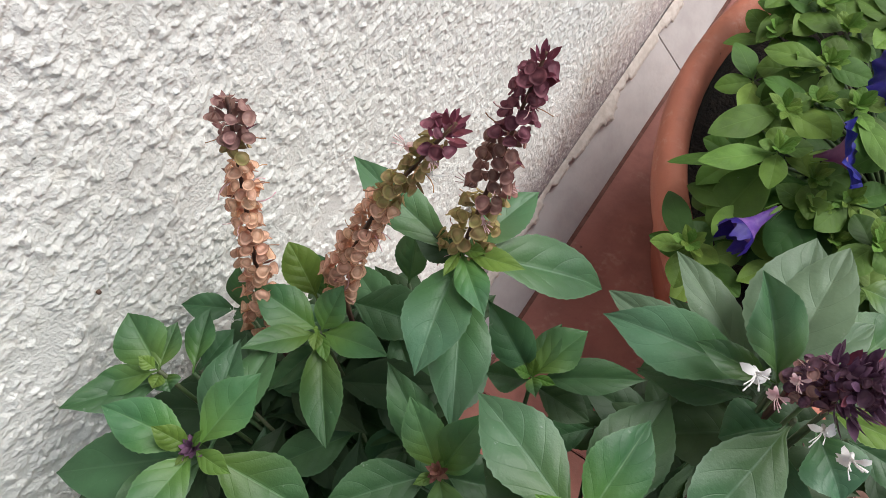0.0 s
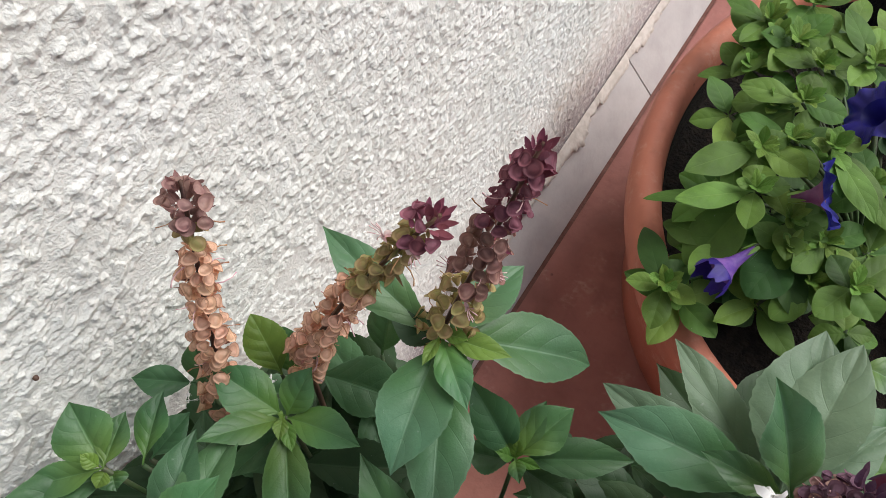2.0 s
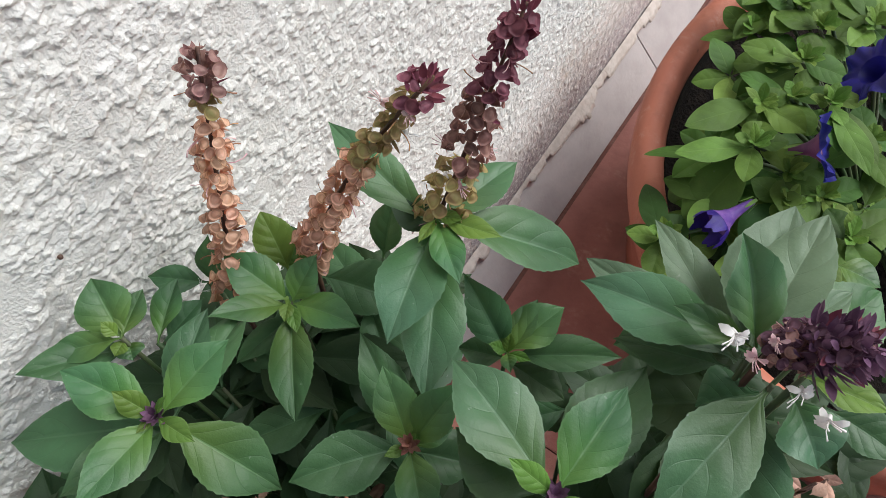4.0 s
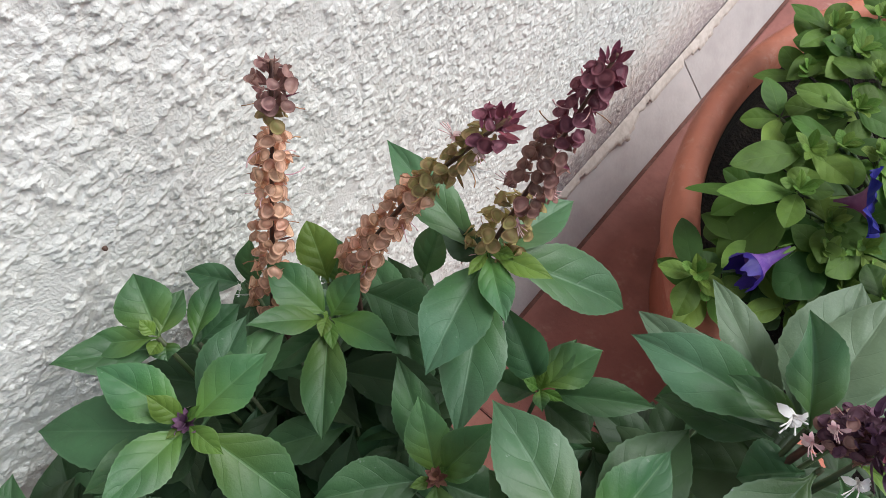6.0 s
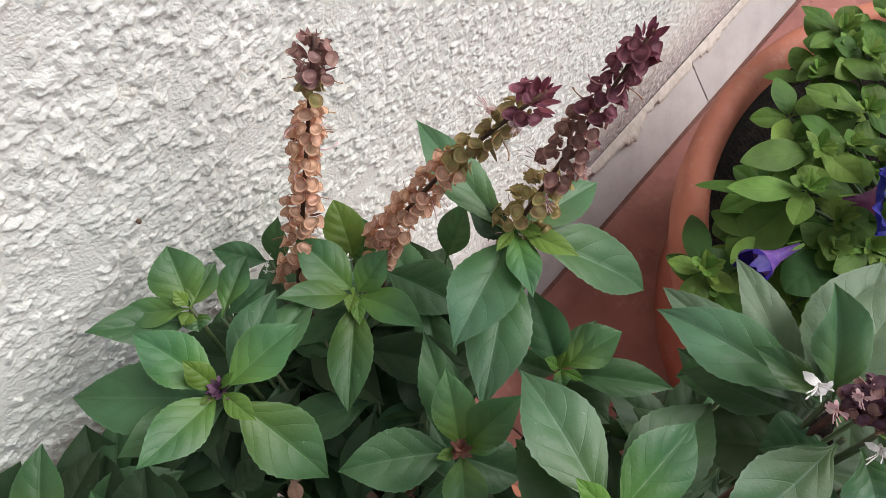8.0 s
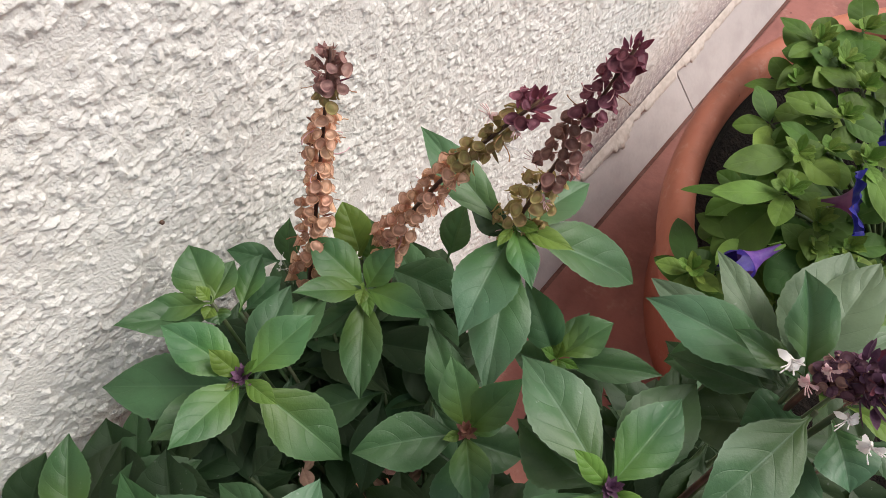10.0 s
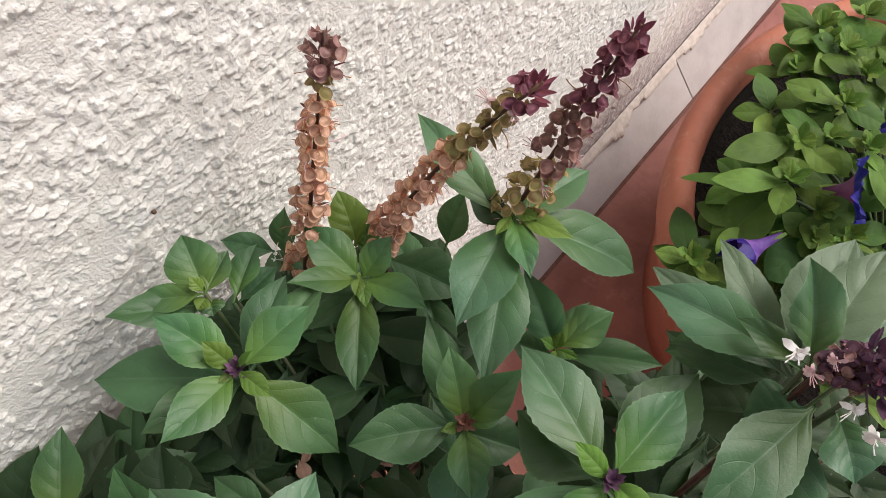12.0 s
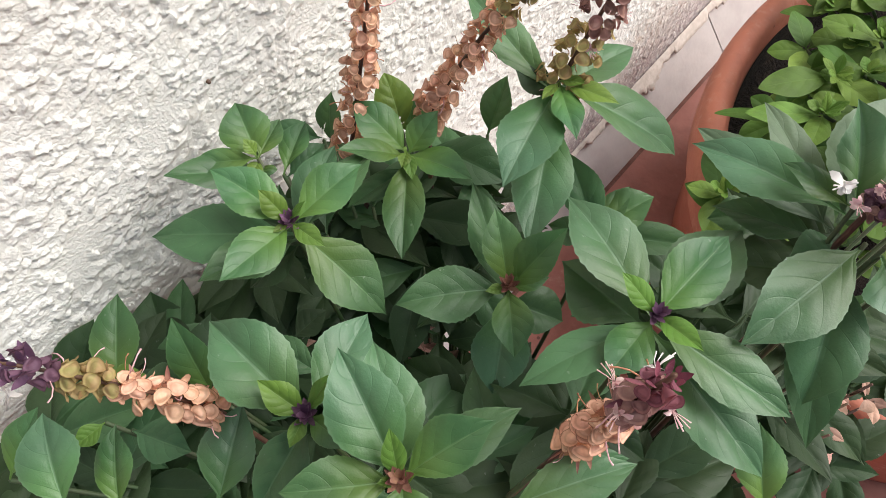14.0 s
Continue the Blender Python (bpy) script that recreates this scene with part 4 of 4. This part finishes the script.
single_leaves(side, [
    ((0.2093, 0.0642, 0.5320), -41, -12, 20, 18, 5),
    ((0.2086, 0.0667, 0.5400), 5, 8, 20, 10, 0),
    ((0.2187, 0.0661, 0.5300), -3, -5, 22, 12, 1),
    ((0.2112, 0.0834, 0.5200), 70, 2, 27, 21, 4),
    ((0.2144, 0.1330, 0.4800), 0, 0, 16, 14, 4),
    ((0.1800, 0.0738, 0.5000), -137, 2, 21, 14, 1),
    ((0.2010, 0.0737, 0.5150), -152, -5, 20, 16, 2),
], 64)


def shed_blossoms(plant, rows):
    """Withered white blossoms that dropped onto the leaves."""
    rng = random.Random(3)
    for at, turn, scale in rows:
        ob = under(new("shed_blossom", BLOSSOMS[0]), plant, Matrix.Translation(-plant.location) @ Matrix.Translation(at) @ pose(0, 0, 0, rng.uniform(0, 360), 20, turn) @ Matrix.Diagonal((scale, scale * 0.6, scale * 0.5, 1)))
        ob["label"] = "shed white blossom caught on the leaves"


shed_blossoms(shrub, [((0.0556, 0.0226, 0.4990), 300, 0.75), ((0.0335, 0.0013, 0.4900), 140, 0.55), ((0.0322, -0.0005, 0.4880), 40, 0.45)])


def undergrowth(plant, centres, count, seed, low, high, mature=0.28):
    """Older leaves lower on the stems, which close the shrub below its tips. Their green is darkened for the shade in
    there.
    """
    rng = random.Random(seed)
    foot = Vector(plant.location)
    for k in range(count):
        x, y, spread = centres[k % len(centres)]
        at = Vector((x + rng.gauss(0, spread), y + rng.gauss(0, spread), rng.uniform(low, high)))
        at.x = max(at.x, 0.030)
        v, f = tube([foot, foot.lerp(at, 0.6) + Vector((0, 0, 0.02)), at], [0.0014, 0.0011, 0.0008], 5)
        twig = mesh_object("twig", v, f, STEM)
        under(twig, plant, Matrix.Translation(-plant.location))
        turn = rng.uniform(0, 360)
        for j in range(4):
            long = rng.uniform(0.030, 0.046)
            azimuth = turn + 90 * j + rng.uniform(-18, 18)
            if at.x + long * math.cos(radians(azimuth)) < 0.008:
                azimuth = 180 - azimuth
            add_leaf(twig, at - Vector((0, 0, 0.012 * (j // 2))), azimuth, rng.uniform(-28, 12), long, long * rng.uniform(0.40, 0.50), 0.15, LEAF_OLD_SHADED if j % 2 or rng.random() > mature else LEAF_MATURE, rng)


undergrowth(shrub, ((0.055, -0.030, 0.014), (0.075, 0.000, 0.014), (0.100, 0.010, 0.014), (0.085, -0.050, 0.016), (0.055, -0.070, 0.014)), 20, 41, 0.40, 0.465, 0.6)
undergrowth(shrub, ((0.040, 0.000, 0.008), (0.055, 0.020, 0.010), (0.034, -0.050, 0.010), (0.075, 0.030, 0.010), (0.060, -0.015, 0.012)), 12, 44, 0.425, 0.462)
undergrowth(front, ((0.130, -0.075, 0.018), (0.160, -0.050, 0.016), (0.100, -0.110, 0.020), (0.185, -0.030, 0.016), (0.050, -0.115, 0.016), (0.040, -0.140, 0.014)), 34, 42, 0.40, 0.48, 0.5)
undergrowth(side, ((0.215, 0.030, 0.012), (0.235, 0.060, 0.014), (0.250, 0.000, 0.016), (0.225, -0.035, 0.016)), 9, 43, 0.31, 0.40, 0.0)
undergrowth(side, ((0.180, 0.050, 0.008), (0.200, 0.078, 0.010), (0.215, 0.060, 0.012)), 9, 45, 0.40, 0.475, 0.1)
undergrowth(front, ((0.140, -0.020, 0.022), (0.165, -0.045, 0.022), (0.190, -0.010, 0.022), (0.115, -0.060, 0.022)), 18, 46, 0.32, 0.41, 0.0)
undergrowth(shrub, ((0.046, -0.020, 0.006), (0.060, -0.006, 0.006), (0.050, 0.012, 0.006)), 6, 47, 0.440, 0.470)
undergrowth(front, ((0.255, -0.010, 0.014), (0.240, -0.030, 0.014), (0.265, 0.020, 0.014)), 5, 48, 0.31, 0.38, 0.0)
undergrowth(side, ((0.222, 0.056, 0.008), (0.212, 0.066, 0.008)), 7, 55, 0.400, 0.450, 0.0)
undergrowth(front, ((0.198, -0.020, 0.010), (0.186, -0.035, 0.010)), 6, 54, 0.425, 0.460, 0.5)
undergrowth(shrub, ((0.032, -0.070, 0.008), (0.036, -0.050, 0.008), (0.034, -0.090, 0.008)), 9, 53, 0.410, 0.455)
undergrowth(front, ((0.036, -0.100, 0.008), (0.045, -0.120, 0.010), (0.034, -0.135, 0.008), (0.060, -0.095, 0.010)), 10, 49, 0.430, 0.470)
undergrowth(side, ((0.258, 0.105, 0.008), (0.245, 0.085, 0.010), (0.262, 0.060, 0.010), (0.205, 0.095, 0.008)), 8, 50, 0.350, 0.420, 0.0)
# the basil carried on out of view, added to shade the wall's near end
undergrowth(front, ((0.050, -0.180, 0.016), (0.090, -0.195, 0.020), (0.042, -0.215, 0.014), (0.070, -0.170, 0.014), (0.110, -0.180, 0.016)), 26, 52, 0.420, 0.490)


def dry_twigs(plant, top, seed):
    """A spent flowering tip: a thin brown twig with a few bare side threads."""
    rng = random.Random(seed)
    foot, top = Vector(plant.location), Vector(top)
    v, f = tube([foot, foot.lerp(top, 0.6), top], [0.0012, 0.0010, 0.0006], 5)
    twig = mesh_object("dry_twig", v, f, STEM_DARK)
    under(twig, plant, Matrix.Translation(-plant.location))
    for k in range(9):
        at = foot.lerp(top, 0.72 + 0.03 * k)
        far = at + Vector((rng.uniform(-0.012, 0.012), rng.uniform(-0.012, 0.012), rng.uniform(0.002, 0.010)))
        v, f = tube([at, at.lerp(far, 0.5) + Vector((0, 0, 0.002)), far], [0.0005, 0.0004, 0.0003], 4)
        under(mesh_object("side_twig", v, f, STEM_DARK), twig)


dry_twigs(side, (0.2346, 0.0783, 0.4600), 81)
dry_twigs(side, (0.2480, 0.0700, 0.4500), 82)


def withered_leaf(plant, at, azimuth, seed):
    """A dead, curled leaf still hanging on a thin twig."""
    rng = random.Random(seed)
    foot, at = Vector(plant.location), Vector(at)
    v, f = tube([foot, foot.lerp(at, 0.6), at], [0.0010, 0.0008, 0.0006], 5)
    twig = mesh_object("dry_twig", v, f, STEM_DARK)
    under(twig, plant, Matrix.Translation(-plant.location))
    for k in range(3):
        ob = add_leaf(twig, at + Vector((rng.uniform(-0.006, 0.006), rng.uniform(-0.006, 0.006), -0.003 * k)), azimuth + 75 * k + rng.uniform(-30, 30), rng.uniform(-10, 25), rng.uniform(0.007, 0.013), rng.uniform(0.0035, 0.006), rng.uniform(-0.3, 0.4), LITTER, rng, blunt=0.3)
        ob["label"] = "withered pinkish-brown leaf"


for k, (at, azimuth) in enumerate(WITHERED):
    withered_leaf(side if at[0] > 0.2 else shrub, at, azimuth, 70 + k)


# ---- petunias ----
def petunia_flower(plant, base, mouth, radius, tube_mat, label, seed, closed=0.0, crumple=1.0):
    """A trumpet: a green calyx, a slim tube and a wide wavy limb of five lobes."""
    rng = random.Random(seed)
    base, mouth = Vector(base), Vector(mouth)
    way = mouth - base
    long = way.length
    turn = facing(way)
    profile = [(0.0, 0.0022), (0.25, 0.0030), (0.6, 0.0044), (0.85, 0.0072), (1.0, 0.0105)]
    n, verts, faces = 30, [], []
    for s, r in profile:
        for k in range(n):
            a = 2 * math.pi * k / n
            verts.append((long * s, r * math.cos(a), r * math.sin(a)))
    for i in range(len(profile) - 1):
        for k in range(n):
            a, b = i * n + k, i * n + (k + 1) % n
            faces.append((a, b, b + n, a + n))
    flower = mesh_object("flower", verts, faces, tube_mat)
    flower["label"] = label
    under(flower, plant, Matrix.Translation(-Vector(plant.location)) @ Matrix.Translation(base) @ turn)
    verts, faces, rings, n = [], [], 7, 60
    spin = rng.uniform(0, 6)
    for i in range(rings + 1):
        s = i / rings
        for k in range(n):
            a = 2 * math.pi * k / n
            lobe = 1 - 0.17 * s * s * (1 - abs(math.cos(2.5 * a + spin))) ** 0.8
            r = 0.0103 + (radius - 0.0103) * s * lobe
            x = long + 0.004 * s + crumple * (0.0042 * s * math.sin(5 * a + spin) + 0.0022 * s * math.sin(13 * a)) - 0.006 * s * s * (1 - closed) + closed * radius * 0.8 * s
            r *= 1 - 0.45 * closed * s
            verts.append((x, r * math.cos(a), r * math.sin(a)))
    for i in range(rings):
        for k in range(n):
            a, b = i * n + k, i * n + (k + 1) % n
            faces.append((a, b, b + n, a + n))
    under(mesh_object("petals", verts, faces, BLUE), flower)
    verts, faces = [], []
    for k in range(5):
        a = 2 * math.pi * k / 5
        first = len(verts)
        for i in range(4):
            s = i / 3
            r = 0.0030 + 0.0022 * s
            w = 0.0014 * math.sin(math.pi * (0.25 + 0.72 * s))
            for u in (-1, 1):
                verts.append((-0.002 + 0.011 * s, r * math.cos(a) - u * w * math.sin(a), r * math.sin(a) + u * w * math.cos(a)))
        for i in range(3):
            q = first + i * 2
            faces.append((q, q + 1, q + 3, q + 2))
    under(mesh_object("calyx", verts, faces, PETUNIA_YOUNG), flower)
    return flower


def petunia_sprig(plant, top, leaves, seed, hub=True):
    rng = random.Random(seed)
    foot, top = Vector(plant.location), Vector(top)
    mid = foot.lerp(top, 0.5) + Vector((0, 0, 0.03))
    points = [foot.lerp(mid, i / 6).lerp(mid.lerp(top, i / 6), i / 6) for i in range(7)]
    v, f = tube(points, [0.0022 - 0.0009 * i / 6 for i in range(7)], 6)
    stem = mesh_object("stem", v, f, STEM)
    under(stem, plant, Matrix.Translation(-plant.location))
    for azimuth, elevation, length, width, drop, age, droop in leaves:
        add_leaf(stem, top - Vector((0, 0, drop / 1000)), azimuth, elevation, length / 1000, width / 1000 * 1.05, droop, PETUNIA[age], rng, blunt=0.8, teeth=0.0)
    if hub:
        for k in range(9):
            add_leaf(stem, top + Vector((0, 0, 0.004)), k * 137 + rng.uniform(-20, 20), rng.uniform(15, 60), rng.uniform(0.010, 0.017), rng.uniform(0.006, 0.009), 0.1, PETUNIA_YOUNG, rng, blunt=0.8, teeth=0.0)
    return stem


petunia = tagged(new("petunia_plant"), "bushy light green petunia with deep blue flowers in a clay pot", "petunia")
petunia.location = (POT[0] - 0.04, POT[1] - 0.02, 0.132)
SPRIG = [
    (-128, 5, 58, 23, 0, 1, 0.12), (-6, 0, 36, 22, 0, 0, 0.12), (-145, 20, 12, 10, 0, 0, 0.12),
    (-74, -10, 18, 16, 0, 1, 0.12), (54, 10, 20, 16, 0, 1, 0.12),
]
petunia_sprig(petunia, (0.1622, 0.3330, 0.2750), SPRIG, 100)
SPRIG = [
    (-169, 0, 44, 18, 0, 0, 0.12), (11, -5, 32, 21, 0, 1, 0.12), (-125, -15, 47, 27, 6, 1, 0.12),
    (94, 10, 24, 16, 0, 1, 0.12), (-158, -20, 15, 16, 8, 2, 0.12),
]
petunia_sprig(petunia, (0.1718, 0.3812, 0.2750), SPRIG, 101)
SPRIG = [
    (-140, 4, 55, 19, 0, 0, 0.12), (-78, 10, 33, 17, 0, 0, 0.12), (99, 12, 19, 21, 0, 0, 0.12),
    (-102, -20, 63, 35, 14, 1, 0.12), (-150, -5, 71, 11, 10, 1, 0.12), (35, 10, 23, 15, 0, 1, 0.12),
]
petunia_sprig(petunia, (0.1728, 0.3009, 0.2750), SPRIG, 102)
SPRIG = [
    (-108, 0, 50, 20, 0, 1, 0.12), (-163, -5, 33, 26, 0, 1, 0.12), (99, 5, 39, 20, 0, 0, 0.12),
    (149, -10, 51, 25, 5, 1, 0.12), (-73, 20, 33, 13, 0, 0, 0.12), (46, 0, 34, 22, 0, 1, 0.12),
    (132, 0, 34, 17, 0, 1, 0.12),
]
petunia_sprig(petunia, (0.1349, 0.4389, 0.2550), SPRIG, 103)
SPRIG = [
    (-157, 0, 26, 14, 0, 0, 0.12), (-3, 5, 24, 16, 0, 0, 0.12), (-78, -10, 32, 19, 0, 1, 0.12),
    (130, -10, 51, 19, 5, 2, 0.12), (77, 0, 26, 20, 5, 2, 0.12),
]
petunia_sprig(petunia, (0.1536, 0.2217, 0.2450), SPRIG, 104)
SPRIG = [
    (-105, 10, 31, 19, 0, 0, 0.12), (164, 0, 37, 21, 0, 1, 0.12), (102, 0, 34, 19, 0, 0, 0.12),
    (-33, 0, 29, 18, 0, 1, 0.12), (136, 5, 49, 19, 0, 1, 0.12),
]
petunia_sprig(petunia, (0.2016, 0.4402, 0.2700), SPRIG, 105)
SPRIG = [
    (-156, 20, 16, 12, 0, 0, 0.12), (-44, 10, 21, 12, 0, 0, 0.12), (-24, -10, 51, 21, 0, 1, 0.12),
    (-58, 0, 37, 18, 0, 1, 0.12), (-44, 5, 59, 18, 0, 0, 0.12), (41, 5, 25, 15, 0, 0, 0.12),
]
petunia_sprig(petunia, (0.2009, 0.3466, 0.2900), SPRIG, 106)
SPRIG = [
    (-101, -8, 44, 32, 0, 2, 0.12), (64, 5, 23, 19, 0, 1, 0.12), (-92, 5, 18, 15, 0, 0, 0.12),
    (178, 10, 28, 20, 0, 1, 0.12), (5, 0, 27, 23, 0, 1, 0.12), (-58, -10, 44, 23, 5, 2, 0.12),
]
petunia_sprig(petunia, (0.2108, 0.2824, 0.2600), SPRIG, 107)
SPRIG = [
    (-113, 0, 33, 22, 0, 1, 0.12), (-38, 5, 25, 21, 0, 1, 0.12), (63, 0, 37, 19, 0, 1, 0.12),
    (139, 0, 26, 20, 5, 2, 0.12),
]
petunia_sprig(petunia, (0.2546, 0.2730, 0.2700), SPRIG, 108)
SPRIG = [
    (-37, 5, 31, 20, 0, 0, 0.12), (-101, 5, 31, 20, 0, 1, 0.12), (52, 5, 36, 20, 0, 1, 0.12),
    (122, 5, 35, 22, 0, 1, 0.12),
]
petunia_sprig(petunia, (0.1450, 0.4735, 0.2650), SPRIG, 109)
petunia_flower(petunia, (0.1912, 0.2655, 0.2700), (0.1794, 0.2403, 0.2680), 0.018, LILAC, "drooping blue flower with a lilac tube", 1, 0.55)
petunia_flower(petunia, (0.1932, 0.2980, 0.2920), (0.2088, 0.3050, 0.3005), 0.026, WINE, "deep blue flower seen from the side", 2, 0.22, 0.8)
petunia_flower(petunia, (0.2370, 0.3855, 0.2850), (0.2128, 0.3764, 0.3020), 0.025, BLUE, "deep blue open flower", 3, 0.1)

# leafy tips that crowd up to the rim and over it
rng = random.Random(78)
for spot in (
    (0.1328, 0.3636, 0.250),
    (0.1535, 0.3291, 0.250),
    (0.1516, 0.3015, 0.245),
    (0.1271, 0.4098, 0.250),
    (0.1224, 0.4513, 0.255),
    (0.1479, 0.4360, 0.265),
    (0.1704, 0.4189, 0.270),
    (0.1767, 0.4665, 0.260),
    (0.1719, 0.2678, 0.250),
    (0.2017, 0.2987, 0.265),
    (0.2279, 0.2980, 0.260),
    (0.2332, 0.2722, 0.250),
    (0.2488, 0.2915, 0.250),
    (0.2139, 0.2467, 0.235),
    (0.1673, 0.2259, 0.225),
    (0.2364, 0.3471, 0.270),
    (0.2557, 0.3058, 0.260),
    (0.1572, 0.3779, 0.262),
    (0.1620, 0.2632, 0.225),
    (0.1781, 0.3524, 0.270),
):
    turn = rng.uniform(0, 360)
    petunia_sprig(petunia, spot, [(turn + 72 * k + rng.uniform(-20, 20), rng.uniform(-14, 16), rng.uniform(27, 42), rng.uniform(15, 21), rng.choice((0, 0, 4)), rng.choice((0, 1, 1)), 0.16) for k in range(5)], rng.random(), hub=rng.random() < 0.7)

rng = random.Random(77)
for _ in range(50):
    a, q = rng.uniform(0, 2 * math.pi), 0.190 * math.sqrt(rng.random())
    spot = Vector((POT[0] + q * math.cos(a), POT[1] + q * math.sin(a), rng.uniform(0.165, 0.215) + 0.02 * (1 - q / 0.190)))
    # the side next to the wall stays open and dark
    if spot.x < 0.150 and spot.y > 0.33:
        continue
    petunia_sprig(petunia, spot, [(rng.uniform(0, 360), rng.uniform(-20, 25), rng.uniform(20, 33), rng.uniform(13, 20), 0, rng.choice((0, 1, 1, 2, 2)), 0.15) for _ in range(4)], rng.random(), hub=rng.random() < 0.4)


# low leaves whose dark green paints in shade between the plant and the rim next to the wall
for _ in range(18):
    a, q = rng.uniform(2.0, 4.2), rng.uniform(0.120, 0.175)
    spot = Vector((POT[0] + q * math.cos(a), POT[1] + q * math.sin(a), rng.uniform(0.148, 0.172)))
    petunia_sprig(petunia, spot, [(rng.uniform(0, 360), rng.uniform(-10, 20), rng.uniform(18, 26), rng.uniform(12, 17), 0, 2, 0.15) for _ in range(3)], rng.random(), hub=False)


# ---- a dark fleck of grit stuck in the plaster ----
grit_verts, grit_faces = lathe([(0.0001, 0.0009), (0.0005, 0.0007), (0.0008, 0.0004), (0.0009, -0.0006)], 8)
grit = tagged(mesh_object("grit", grit_verts, grit_faces, STEM_DARK), "tiny dark grit fleck stuck in white stucco", "grit")
grit.matrix_world = pose(0.0022, -0.0177, 0.5172, 0, 90, 0)


# ---- fallen dry leaves on the soil under the basil ----
def dry_litter():
    rng = random.Random(9)
    for k in range(26):
        a, q = rng.uniform(0, 6.28), 0.070 * math.sqrt(rng.random())
        x, y = 0.160 + q * math.cos(a), -0.080 + q * math.sin(a)
        me = leaf_mesh(rng.uniform(0.016, 0.030), rng.uniform(0.007, 0.014), rng.uniform(-0.3, 0.3), rng, rows_along=10, rows_across=4)
        me.materials.append(LITTER)
        ob = tagged(new("dry_leaf", me), "fallen dry pinkish-brown leaf on the soil", "dry leaf", group="fallen leaves")
        ob.matrix_world = leaf_pose((x, y, 0.2095 + rng.uniform(0, 0.004)), rng.uniform(0, 360), rng.uniform(-6, 10), rng.uniform(-15, 15))


dry_litter()
